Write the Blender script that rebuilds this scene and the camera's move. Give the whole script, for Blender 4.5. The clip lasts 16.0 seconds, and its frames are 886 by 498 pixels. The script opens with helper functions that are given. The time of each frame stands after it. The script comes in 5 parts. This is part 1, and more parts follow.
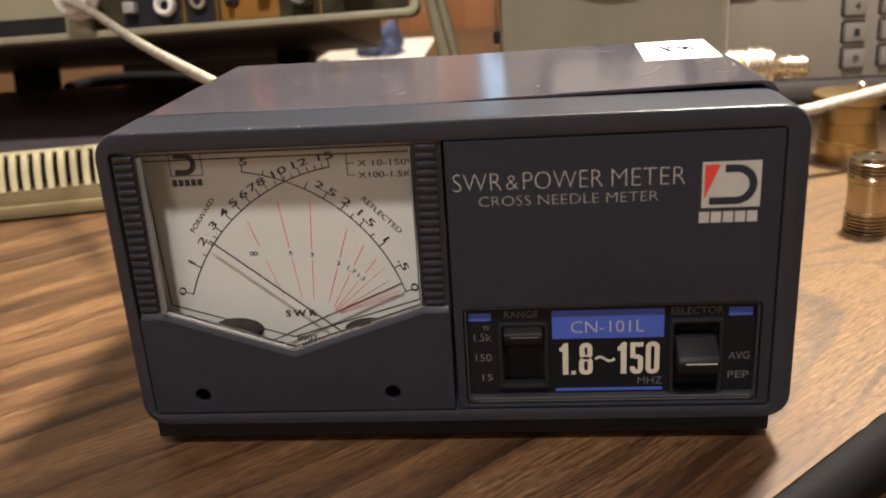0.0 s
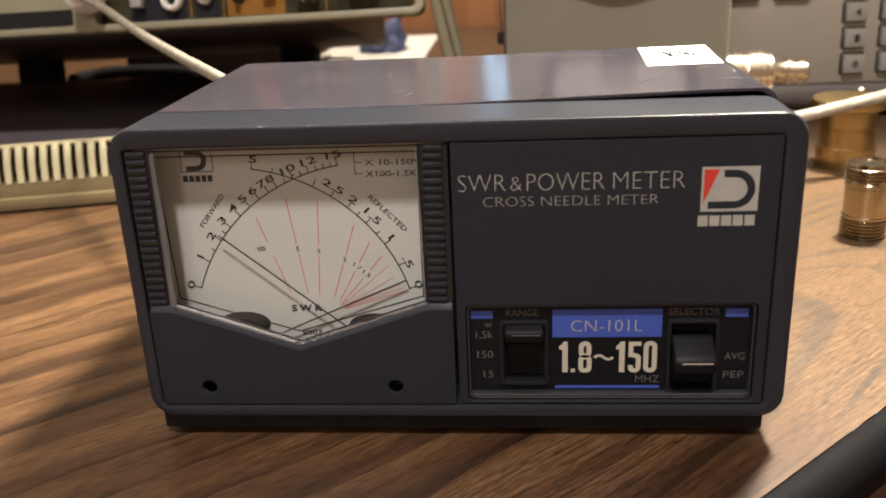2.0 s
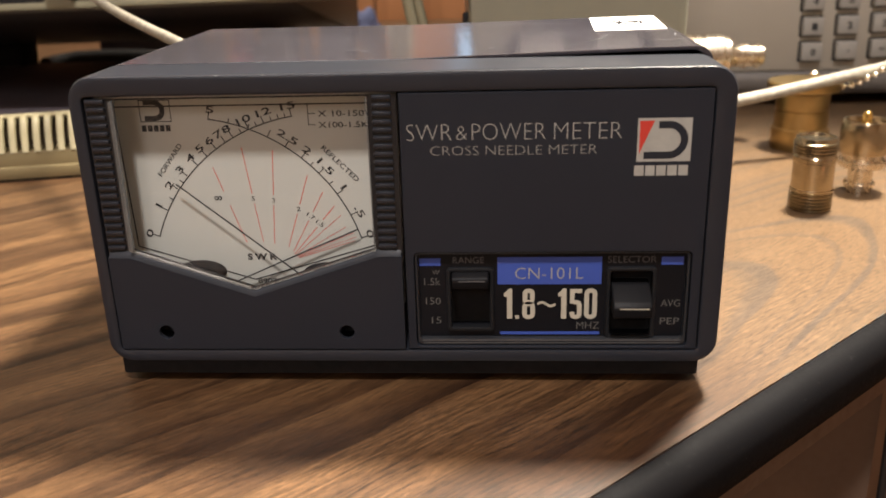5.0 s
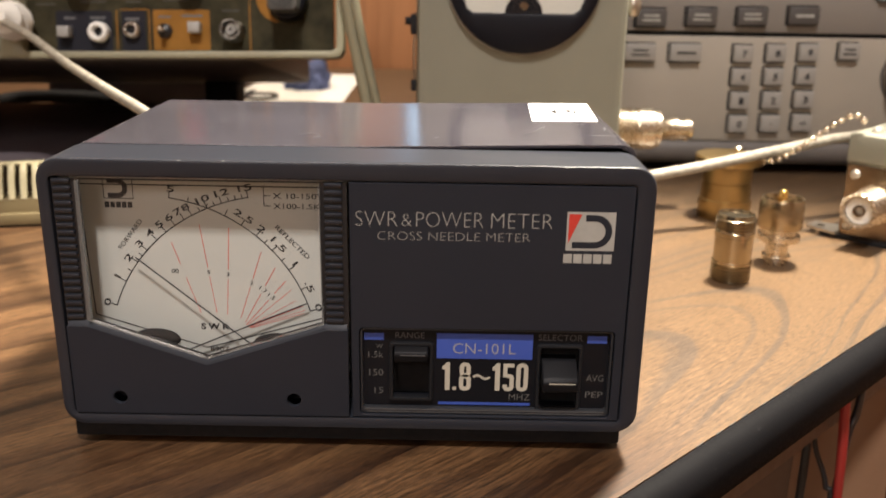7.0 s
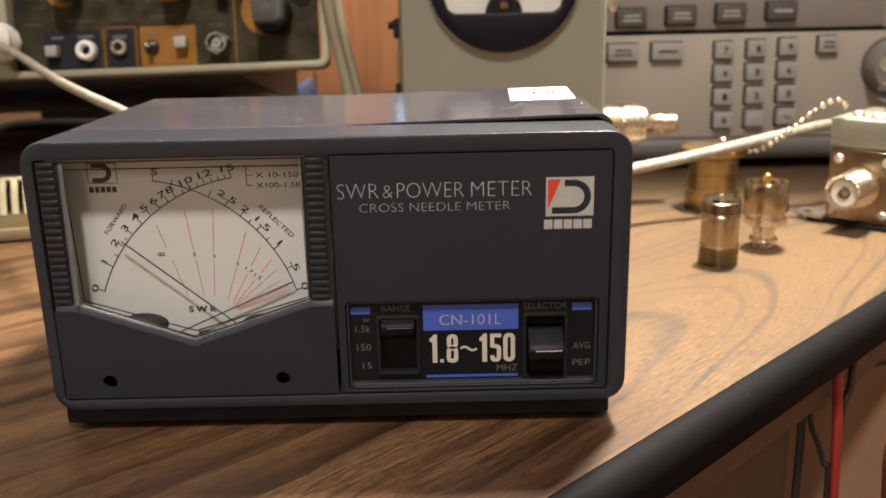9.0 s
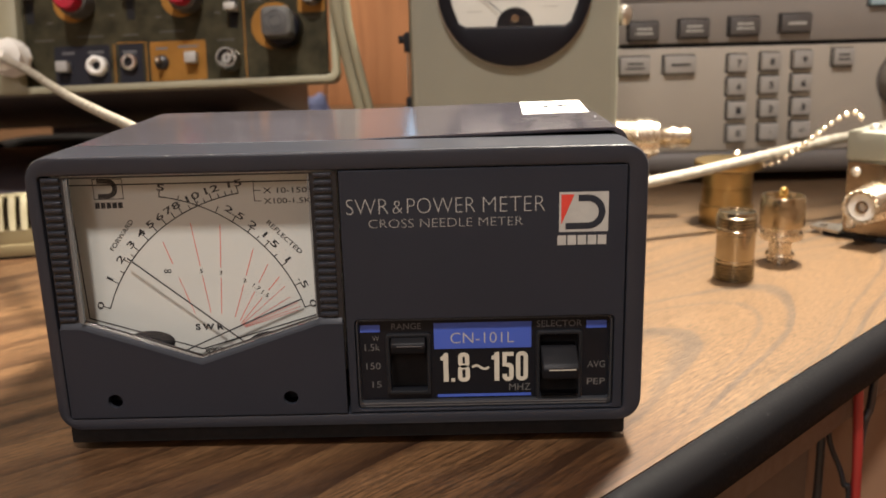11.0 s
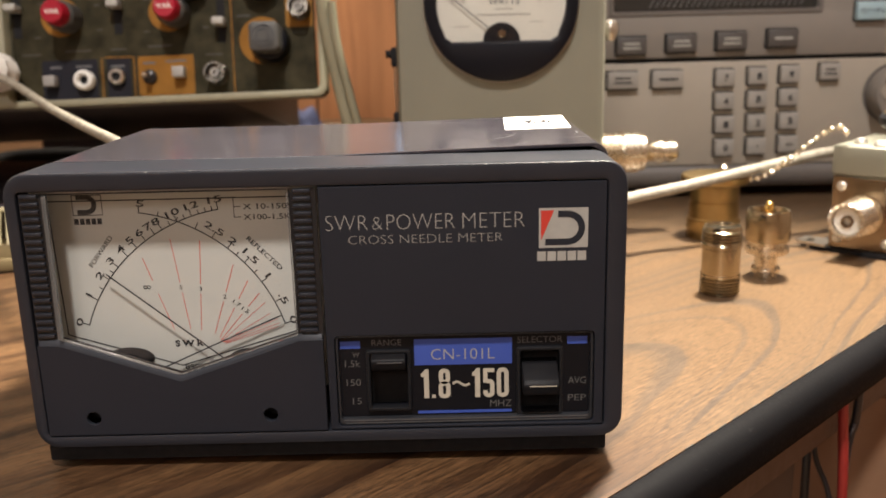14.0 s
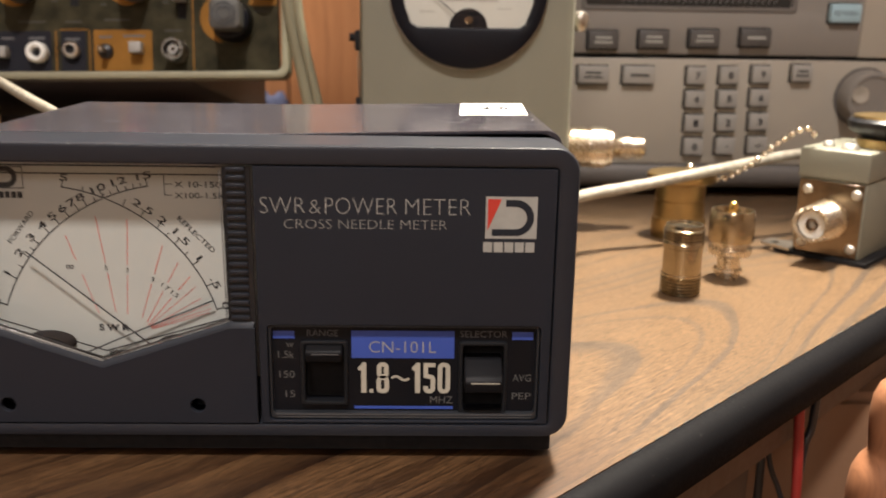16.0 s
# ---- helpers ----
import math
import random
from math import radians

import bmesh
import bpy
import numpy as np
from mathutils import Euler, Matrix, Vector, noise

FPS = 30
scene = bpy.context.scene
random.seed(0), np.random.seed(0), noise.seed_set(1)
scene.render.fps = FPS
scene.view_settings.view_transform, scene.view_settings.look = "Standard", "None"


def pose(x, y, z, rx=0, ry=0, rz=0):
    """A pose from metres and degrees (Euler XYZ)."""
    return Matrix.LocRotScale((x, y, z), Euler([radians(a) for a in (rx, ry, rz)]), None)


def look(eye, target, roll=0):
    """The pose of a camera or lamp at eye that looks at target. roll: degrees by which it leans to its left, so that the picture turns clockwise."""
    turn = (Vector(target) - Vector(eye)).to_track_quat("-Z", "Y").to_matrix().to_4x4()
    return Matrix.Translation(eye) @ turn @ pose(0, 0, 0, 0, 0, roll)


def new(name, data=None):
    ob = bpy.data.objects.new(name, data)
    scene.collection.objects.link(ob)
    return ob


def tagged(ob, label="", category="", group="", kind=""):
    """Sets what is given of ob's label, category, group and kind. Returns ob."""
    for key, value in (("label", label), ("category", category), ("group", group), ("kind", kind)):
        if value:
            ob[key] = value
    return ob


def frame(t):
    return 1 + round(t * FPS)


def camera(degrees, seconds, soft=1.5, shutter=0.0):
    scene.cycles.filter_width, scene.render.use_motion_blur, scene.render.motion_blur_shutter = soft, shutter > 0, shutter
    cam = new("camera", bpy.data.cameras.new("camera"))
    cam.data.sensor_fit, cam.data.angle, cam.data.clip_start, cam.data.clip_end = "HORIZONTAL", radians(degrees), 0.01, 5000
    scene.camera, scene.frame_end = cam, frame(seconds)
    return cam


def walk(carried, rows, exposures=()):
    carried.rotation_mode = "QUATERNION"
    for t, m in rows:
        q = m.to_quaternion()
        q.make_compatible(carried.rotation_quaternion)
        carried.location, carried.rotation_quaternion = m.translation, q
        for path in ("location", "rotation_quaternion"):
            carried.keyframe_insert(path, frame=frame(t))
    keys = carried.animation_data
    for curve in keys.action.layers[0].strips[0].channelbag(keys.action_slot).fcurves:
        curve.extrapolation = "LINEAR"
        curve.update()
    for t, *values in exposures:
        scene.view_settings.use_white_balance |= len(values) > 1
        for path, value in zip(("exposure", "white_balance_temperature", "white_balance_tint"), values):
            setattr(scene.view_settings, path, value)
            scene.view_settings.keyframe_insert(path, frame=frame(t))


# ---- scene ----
# the camera and its way: seconds, eye, then heading to the left, pitch up and roll in degrees
cam = camera(53.10, 16.0, 1.7, 0.5)
PATH = [
    (0, 0.01690, -0.18750, 0.12075, 5.455, -19.973, -3.655),
    (0.5, 0.01510, -0.19017, 0.12080, 5.425, -20.283, -2.884),
    (1, 0.01450, -0.18948, 0.12070, 5.651, -20.341, -3.050),
    (1.5, 0.01656, -0.19061, 0.12202, 5.539, -20.143, -3.116),
    (2, 0.01593, -0.19182, 0.12284, 5.344, -20.200, -2.703),
    (2.5, 0.01358, -0.19176, 0.12253, 5.639, -20.368, -2.549),
    (3, 0.01477, -0.19360, 0.12297, 5.500, -20.360, -2.313),
    (3.5, 0.01855, -0.19741, 0.12221, 4.921, -20.002, -2.671),
    (3.7, 0.02839, -0.20240, 0.11184, 3.978, -19.478, -1.976),
    (5.8, 0.02154, -0.20398, 0.11941, 3.744, -20.560, -1.483),
    (6, 0.02326, -0.20524, 0.12384, 2.906, -19.567, -1.333),
    (6.5, 0.02798, -0.21897, 0.13214, -0.515, -17.968, 1.310),
    (7, 0.02446, -0.21653, 0.12949, 0.008, -17.856, 0.976),
    (7.5, 0.02660, -0.21772, 0.11655, 0.019, -18.280, -0.531),
    (8, 0.02944, -0.22402, 0.11844, -0.249, -16.728, -1.219),
    (8.5, 0.02812, -0.22426, 0.11875, -0.030, -16.148, -0.968),
    (9, 0.02880, -0.22329, 0.11547, -0.053, -15.945, -1.212),
    (9.2, 0.02919, -0.22350, 0.11633, -0.016, -15.624, -1.491),
    (11.3, 0.02874, -0.21815, 0.11466, 0.677, -14.923, -1.444),
    (11.5, 0.02927, -0.21854, 0.11611, 0.586, -14.824, -1.394),
    (12, 0.03104, -0.21907, 0.11680, 0.451, -14.488, -1.382),
    (12.5, 0.03077, -0.21920, 0.11589, 0.325, -14.232, -1.223),
    (13, 0.03138, -0.21877, 0.11469, 0.329, -14.235, -1.392),
    (13.5, 0.03061, -0.21761, 0.11615, 0.435, -14.062, -1.663),
    (14, 0.03252, -0.21791, 0.11543, 0.269, -14.213, -1.413),
    (14.5, 0.03599, -0.21655, 0.11734, 0.077, -13.900, -0.973),
    (15, 0.03568, -0.21944, 0.12029, -0.242, -13.769, -0.374),
    (15.5, 0.03738, -0.21799, 0.11878, -0.334, -14.455, 0.155),
    (16, 0.04061, -0.20716, 0.11127, -1.411, -14.631, 0.884),
]


def carried_pose(x, y, z, yaw, pitch, roll):
    return pose(x, y, z) @ pose(0, 0, 0, 0, 0, yaw) @ pose(0, 0, 0, 90 + pitch, 0, 0) @ pose(0, 0, 0, 0, 0, roll)


walk(cam, [(t, carried_pose(*rest)) for t, *rest in PATH], [(0, -0.03), (3.5, -0.03), (6, 0.02), (8.5, 0.10), (13, 0.08), (15, 0.0), (16, -0.04)])

# the lens is close to its subject: the far instruments lie a little out of focus
cam.data.dof.use_dof = True
cam.data.dof.focus_distance = 0.245
cam.data.dof.aperture_fstop = 19.0

# ---------------------------------------------------------------- light
world = bpy.data.worlds.new("room_air")
world.use_nodes = True
world.node_tree.nodes["Background"].inputs[0].default_value = (1.0, 0.80, 0.60, 1)
world.node_tree.nodes["Background"].inputs[1].default_value = 0.03
scene.world = world
scene.view_settings.exposure = 0.0


def lamp(name, kind, at, watts, colour, size, target):
    data = bpy.data.lights.new(name, kind)
    data.energy, data.color = watts, colour
    if kind == "AREA":
        data.shape, data.size = "DISK", size
    else:
        data.shadow_soft_size, data.spot_size, data.spot_blend = size, radians(76), 0.45
    ob = new(name, data)
    ob.matrix_world = look(at, target)
    return ob


# shaded desk lamp over the connectors, tilted towards the front, and the room's lamp behind the viewer
lamp("desk_lamp_light", "SPOT", (0.22, 0.26, 0.63), 112.0, (1.0, 0.91, 0.77), 0.045, (0.07, -0.13, 0.0))
lamp("room_lamp_light", "AREA", (0.0, -0.80, 1.52), 26.5, (1.0, 0.93, 0.89), 0.14, (0.0, 0.1, 0.05))
# added soft fill from behind the viewer, lifts the shade on upright faces
lamp("front_fill_light", "AREA", (-0.45, -1.85, 1.15), 7.0, (1.0, 0.93, 0.90), 0.55, (0.0, 0.1, 0.08))

# a lamp on the bench behind the instruments lights the panelling and what lies there
lamp("back_lamp_light", "SPOT", (-0.26, 0.70, 0.62), 21.0, (1.0, 0.87, 0.70), 0.05, (-0.24, 0.74, 0.0))


# ---------------------------------------------------------------- materials
def material(name, colour, rough=0.5, metal=0.0, grain=0.15, scale=60.0, bump=0.0, bump_scale=400.0, spots=0.0,
             coat=0.0, rough_var=0.12, specular=0.5):
    m = bpy.data.materials.new(name)
    m.use_nodes = True
    t = m.node_tree
    b = t.nodes["Principled BSDF"]
    co = t.nodes.new("ShaderNodeTexCoord")
    big = t.nodes.new("ShaderNodeTexNoise")
    big.inputs["Scale"].default_value, big.inputs["Detail"].default_value = scale, 6
    t.links.new(co.outputs["Object"], big.inputs["Vector"])
    fine = t.nodes.new("ShaderNodeTexNoise")
    fine.inputs["Scale"].default_value, fine.inputs["Detail"].default_value = bump_scale, 4
    t.links.new(co.outputs["Object"], fine.inputs["Vector"])
    ramp = t.nodes.new("ShaderNodeMapRange")
    ramp.inputs["From Min"].default_value, ramp.inputs["From Max"].default_value = 0.3, 0.7
    ramp.inputs["To Min"].default_value, ramp.inputs["To Max"].default_value = 1 - grain, 1 + grain
    t.links.new(big.outputs["Fac"], ramp.inputs["Value"])
    info = t.nodes.new("ShaderNodeObjectInfo")
    vary = t.nodes.new("ShaderNodeMapRange")
    vary.inputs["To Min"].default_value, vary.inputs["To Max"].default_value = 0.97, 1.03
    t.links.new(info.outputs["Random"], vary.inputs["Value"])
    times = t.nodes.new("ShaderNodeMath")
    times.operation = "MULTIPLY"
    t.links.new(ramp.outputs[0], times.inputs[0])
    t.links.new(vary.outputs[0], times.inputs[1])
    hue = t.nodes.new("ShaderNodeHueSaturation")
    hue.inputs["Color"].default_value = (*colour, 1)
    t.links.new(times.outputs[0], hue.inputs["Value"])
    last = hue.outputs[0]
    if spots:
        sp = t.nodes.new("ShaderNodeTexNoise")
        sp.inputs["Scale"].default_value, sp.inputs["Detail"].default_value = scale * 13, 8
        t.links.new(co.outputs["Object"], sp.inputs["Vector"])
        cut = t.nodes.new("ShaderNodeMapRange")
        cut.inputs["From Min"].default_value, cut.inputs["From Max"].default_value = 0.665, 0.74
        cut.inputs["To Max"].default_value = spots
        t.links.new(sp.outputs["Fac"], cut.inputs["Value"])
        mix = t.nodes.new("ShaderNodeMix")
        mix.data_type = "RGBA"
        t.links.new(cut.outputs[0], mix.inputs["Factor"])
        t.links.new(last, mix.inputs["A"])
        mix.inputs["B"].default_value = (0.55, 0.53, 0.52, 1)
        last = mix.outputs["Result"]
    t.links.new(last, b.inputs["Base Color"])
    rr = t.nodes.new("ShaderNodeMapRange")
    rr.inputs["From Min"].default_value, rr.inputs["From Max"].default_value = 0.3, 0.7
    rr.inputs["To Min"].default_value, rr.inputs["To Max"].default_value = max(0.02, rough * (1 - rough_var)), min(1, rough * (1 + rough_var))
    t.links.new(fine.outputs["Fac"], rr.inputs["Value"])
    t.links.new(rr.outputs[0], b.inputs["Roughness"])
    b.inputs["Metallic"].default_value = metal
    b.inputs["Specular IOR Level"].default_value = specular
    b.inputs["Coat Weight"].default_value = coat
    if bump:
        bp = t.nodes.new("ShaderNodeBump")
        bp.inputs["Strength"].default_value, bp.inputs["Distance"].default_value = bump, 0.0004
        t.links.new(fine.outputs["Fac"], bp.inputs["Height"])
        t.links.new(bp.outputs[0], b.inputs["Normal"])
    return m


def wood_material(name, dark, mid, light, angle, stretch=(14.0, 120.0), rough=0.36, streak=(130.0, 2000.0), figure=False, depth=1.0):
    """Long-grained wood in the object's xy plane, its grain along the given angle."""
    m = bpy.data.materials.new(name)
    m.use_nodes = True
    t = m.node_tree
    b = t.nodes["Principled BSDF"]
    co = t.nodes.new("ShaderNodeTexCoord")
    turn = t.nodes.new("ShaderNodeMapping")
    turn.inputs["Rotation"].default_value = (0, 0, -radians(angle))
    t.links.new(co.outputs["Object"], turn.inputs["Vector"])
    bend = t.nodes.new("ShaderNodeTexNoise")
    bend.inputs["Scale"].default_value, bend.inputs["Detail"].default_value = 7.0, 2
    t.links.new(turn.outputs[0], bend.inputs["Vector"])
    push = t.nodes.new("ShaderNodeVectorMath")
    push.operation = "MULTIPLY_ADD"
    t.links.new(bend.outputs["Color"], push.inputs[0])
    push.inputs[1].default_value = (0.05, 0.022, 0.0)
    t.links.new(turn.outputs[0], push.inputs[2])

    def layer(sx, sy, detail, rough_noise=0.55):
        sc = t.nodes.new("ShaderNodeMapping")
        sc.inputs["Scale"].default_value = (sx, sy, 1.0)
        t.links.new(push.outputs[0], sc.inputs["Vector"])
        n = t.nodes.new("ShaderNodeTexNoise")
        n.inputs["Scale"].default_value, n.inputs["Detail"].default_value = 1.0, detail
        n.inputs["Roughness"].default_value = rough_noise
        t.links.new(sc.outputs[0], n.inputs["Vector"])
        return n.outputs["Fac"]

    wide = layer(stretch[0] * 0.6, stretch[1] * 0.25, 3)
    broad = layer(*stretch, 6, 0.6)
    pores = layer(*streak, 9, 0.76)
    both = t.nodes.new("ShaderNodeMix")
    both.inputs["Factor"].default_value = 0.5
    t.links.new(broad, both.inputs["A"])
    t.links.new(wide, both.inputs["B"])
    rings_at = t.nodes.new("ShaderNodeMapping")
    rings_at.inputs["Scale"].default_value = (stretch[0] * 0.6, stretch[1] * 0.22, 1.0)
    t.links.new(push.outputs[0], rings_at.inputs["Vector"])
    rings = t.nodes.new("ShaderNodeTexWave")
    rings.bands_direction, rings.wave_profile = "Y", "SAW"
    rings.inputs["Scale"].default_value, rings.inputs["Distortion"].default_value = 1.0, 7.0
    rings.inputs["Detail"].default_value, rings.inputs["Detail Scale"].default_value = 3.0, 0.7
    t.links.new(rings_at.outputs[0], rings.inputs["Vector"])
    grown = t.nodes.new("ShaderNodeMapRange")
    grown.inputs["To Min"].default_value, grown.inputs["To Max"].default_value = -0.06, 0.06
    t.links.new(rings.outputs["Fac"], grown.inputs["Value"])
    summed = t.nodes.new("ShaderNodeMath")
    t.links.new(both.outputs["Result"], summed.inputs[0])
    t.links.new(grown.outputs[0], summed.inputs[1])
    ramp = t.nodes.new("ShaderNodeValToRGB")
    ramp.color_ramp.elements[0].position, ramp.color_ramp.elements[0].color = 0.34, (*dark, 1)
    ramp.color_ramp.elements[1].position, ramp.color_ramp.elements[1].color = 0.58, (*light, 1)
    e = ramp.color_ramp.elements.new(0.45)
    e.color = (*mid, 1)
    t.links.new(summed.outputs[0], ramp.inputs["Fac"])
    cut = t.nodes.new("ShaderNodeMapRange")
    cut.inputs["From Min"].default_value, cut.inputs["From Max"].default_value = 0.40, 0.54
    cut.inputs["To Min"].default_value, cut.inputs["To Max"].default_value = 1 - 0.74 * depth, 1 + 0.26 * depth
    t.links.new(pores, cut.inputs["Value"])
    plain = layer(9.0, 22.0, 2)
    fade = t.nodes.new("ShaderNodeMapRange")
    fade.inputs["From Min"].default_value, fade.inputs["From Max"].default_value = 0.42, 0.58
    fade.inputs["To Min"].default_value, fade.inputs["To Max"].default_value = 0.25, 1.0
    t.links.new(plain, fade.inputs["Value"])
    streaks = t.nodes.new("ShaderNodeMix")
    streaks.inputs["A"].default_value = 0.92
    t.links.new(fade.outputs[0], streaks.inputs["Factor"])
    t.links.new(cut.outputs[0], streaks.inputs["B"])
    flecks = layer(210.0, 1250.0, 3, 0.6)
    specks = t.nodes.new("ShaderNodeMapRange")
    specks.inputs["From Min"].default_value, specks.inputs["From Max"].default_value = 0.53, 0.63
    specks.inputs["To Min"].default_value, specks.inputs["To Max"].default_value = 1.0, 1 - 0.40 * depth
    t.links.new(flecks, specks.inputs["Value"])
    glints = t.nodes.new("ShaderNodeMapRange")
    glints.inputs["From Min"].default_value, glints.inputs["From Max"].default_value = 0.36, 0.45
    glints.inputs["To Min"].default_value, glints.inputs["To Max"].default_value = 1 + 0.30 * depth, 1.0
    t.links.new(flecks, glints.inputs["Value"])
    mottle = t.nodes.new("ShaderNodeMath")
    mottle.operation = "MULTIPLY"
    t.links.new(specks.outputs[0], mottle.inputs[0])
    t.links.new(glints.outputs[0], mottle.inputs[1])
    grain = t.nodes.new("ShaderNodeMath")
    grain.operation = "MULTIPLY"
    t.links.new(streaks.outputs["Result"], grain.inputs[0])
    t.links.new(mottle.outputs[0], grain.inputs[1])
    tone = ramp.outputs[0]
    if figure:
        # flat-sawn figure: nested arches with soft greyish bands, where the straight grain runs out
        def maths(kind, a, b):
            node = t.nodes.new("ShaderNodeMath")
            node.operation = kind
            for k, val in enumerate((a, b)):
                if isinstance(val, float):
                    node.inputs[k].default_value = val
                else:
                    t.links.new(val, node.inputs[k])
            return node.outputs[0]

        def spread(val, a, b, c, d):
            node = t.nodes.new("ShaderNodeMapRange")
            node.interpolation_type = "SMOOTHSTEP"
            for key, number in zip(("From Min", "From Max", "To Min", "To Max"), (a, b, c, d)):
                node.inputs[key].default_value = number
            t.links.new(val, node.inputs["Value"])
            return node.outputs[0]

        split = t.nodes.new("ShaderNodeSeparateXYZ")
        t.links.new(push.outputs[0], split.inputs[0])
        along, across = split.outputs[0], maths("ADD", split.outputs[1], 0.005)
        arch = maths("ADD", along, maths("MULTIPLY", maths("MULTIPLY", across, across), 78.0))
        bands = t.nodes.new("ShaderNodeTexNoise")
        bands.noise_dimensions = "1D"
        bands.inputs["Scale"].default_value, bands.inputs["Detail"].default_value = 34.0, 2.0
        t.links.new(arch, bands.inputs["W"])
        area = spread(along, 0.06, 0.14, 0.0, 0.88)
        fig = t.nodes.new("ShaderNodeMix")
        fig.data_type = "RGBA"
        t.links.new(spread(maths("ADD", bands.outputs["Fac"], maths("MULTIPLY", broad, 0.16)), 0.46, 0.56, 1.0, 0.0), fig.inputs["Factor"])
        fig.inputs["A"].default_value, fig.inputs["B"].default_value = (0.116, 0.0705, 0.0365, 1), (0.073, 0.0512, 0.0340, 1)
        over = t.nodes.new("ShaderNodeMix")
        over.data_type = "RGBA"
        t.links.new(area, over.inputs["Factor"])
        t.links.new(tone, over.inputs["A"])
        t.links.new(fig.outputs["Result"], over.inputs["B"])
        # shade in front of the meter, put into the wood's colour along the grain
        front_shade = maths("MULTIPLY", spread(across, -0.004, -0.040, 0.0, 1.0), spread(along, 0.06, 0.12, 1.0, 0.0))
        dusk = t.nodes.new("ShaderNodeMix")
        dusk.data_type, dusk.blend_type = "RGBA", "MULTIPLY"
        t.links.new(front_shade, dusk.inputs["Factor"])
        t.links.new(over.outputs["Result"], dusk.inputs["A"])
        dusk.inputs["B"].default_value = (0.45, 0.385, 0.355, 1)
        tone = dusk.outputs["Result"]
        t.links.new(maths("MULTIPLY", fade.outputs[0], spread(along, 0.06, 0.14, 1.0, 0.42)), streaks.inputs["Factor"])
    hue = t.nodes.new("ShaderNodeHueSaturation")
    t.links.new(tone, hue.inputs["Color"])
    t.links.new(grain.outputs[0], hue.inputs["Value"])
    t.links.new(hue.outputs[0], b.inputs["Base Color"])
    rr = t.nodes.new("ShaderNodeMapRange")
    rr.inputs["To Min"].default_value, rr.inputs["To Max"].default_value = rough * 0.8, rough * 1.3
    t.links.new(pores, rr.inputs["Value"])
    t.links.new(rr.outputs[0], b.inputs["Roughness"])
    bp = t.nodes.new("ShaderNodeBump")
    bp.inputs["Strength"].default_value, bp.inputs["Distance"].default_value = 0.25, 0.0003
    t.links.new(pores, bp.inputs["Height"])
    t.links.new(bp.outputs[0], b.inputs["Normal"])
    return m


def clear_material(name, tint=(1, 1, 1), ior=1.45, rough=0.02):
    """A clear sheet: light goes straight through, the surface mirrors by its Fresnel gloss."""
    m = bpy.data.materials.new(name)
    m.use_nodes = True
    t = m.node_tree
    for n in list(t.nodes):
        if n.type == "BSDF_PRINCIPLED":
            t.nodes.remove(n)
    out = t.nodes["Material Output"]
    see = t.nodes.new("ShaderNodeBsdfTransparent")
    see.inputs["Color"].default_value = (*tint, 1)
    shine = t.nodes.new("ShaderNodeBsdfGlossy")
    shine.inputs["Roughness"].default_value = rough
    fres = t.nodes.new("ShaderNodeFresnel")
    fres.inputs["IOR"].default_value = ior
    mix = t.nodes.new("ShaderNodeMixShader")
    t.links.new(fres.outputs[0], mix.inputs[0])
    t.links.new(see.outputs[0], mix.inputs[1])
    t.links.new(shine.outputs[0], mix.inputs[2])
    t.links.new(mix.outputs[0], out.inputs["Surface"])
    return m


def glow_material(name, colour, strength):
    m = bpy.data.materials.new(name)
    m.use_nodes = True
    b = m.node_tree.nodes["Principled BSDF"]
    b.inputs["Base Color"].default_value = (0.05, 0.05, 0.05, 1)
    b.inputs["Emission Color"].default_value, b.inputs["Emission Strength"].default_value = (*colour, 1), strength
    return m


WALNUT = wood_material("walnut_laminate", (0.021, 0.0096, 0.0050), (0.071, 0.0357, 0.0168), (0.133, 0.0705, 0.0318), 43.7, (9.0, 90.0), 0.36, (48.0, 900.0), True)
ORANGE_WOOD = wood_material("orange_pine_panel", (0.29, 0.125, 0.050), (0.33, 0.145, 0.060), (0.36, 0.163, 0.069), 90, (4.0, 14.0), 0.5, (5.0, 30.0), depth=0.3)
POST_WOOD = wood_material("reddish_wood", (0.29, 0.120, 0.055), (0.31, 0.130, 0.060), (0.33, 0.140, 0.064), 90, (3.0, 12.0), 0.6, (8.0, 60.0), depth=0.35)
BEZEL = material("charcoal_plastic", (0.0190, 0.0216, 0.0292), 0.30, 0, 0.06, 40, specular=0.42, rough_var=0.0)
PLATE = material("satin_charcoal_plate", (0.0172, 0.0196, 0.0272), 0.46, 0, 0.05, 40, specular=0.26, rough_var=0.0)
COVER = material("plum_grey_painted_steel", (0.044, 0.0405, 0.0485), 0.13, 0, 0.20, 22, 0.05, 1800, spots=0.10, rough_var=0.4)
CHASSIS = material("black_steel", (0.02, 0.02, 0.022), 0.5, 0, 0.1, 60)
BLACK = material("black_plastic", (0.012, 0.012, 0.014), 0.35, 0, 0.1, 60, 0.1, 1500)
KNOB_BLACK = material("matt_black_lever", (0.0075, 0.0075, 0.009), 0.5, 0, 0.1, 60, 0.1, 1500, specular=0.16)
SOOT = material("matt_black", (0.012, 0.0115, 0.0125), 0.8, 0, 0.1, 60, specular=0.25)
GLOSS_BLACK = material("gloss_black_panel", (0.006, 0.0065, 0.009), 0.4, 0, 0.1, 60, specular=0.2)
NIGHT = material("blue_black_bakelite", (0.0065, 0.0068, 0.010), 0.35, 0, 0.08, 40, specular=0.2)
BLUE = material("royal_blue_print", (0.046, 0.092, 0.41), 0.4, 0, 0.05, 80)
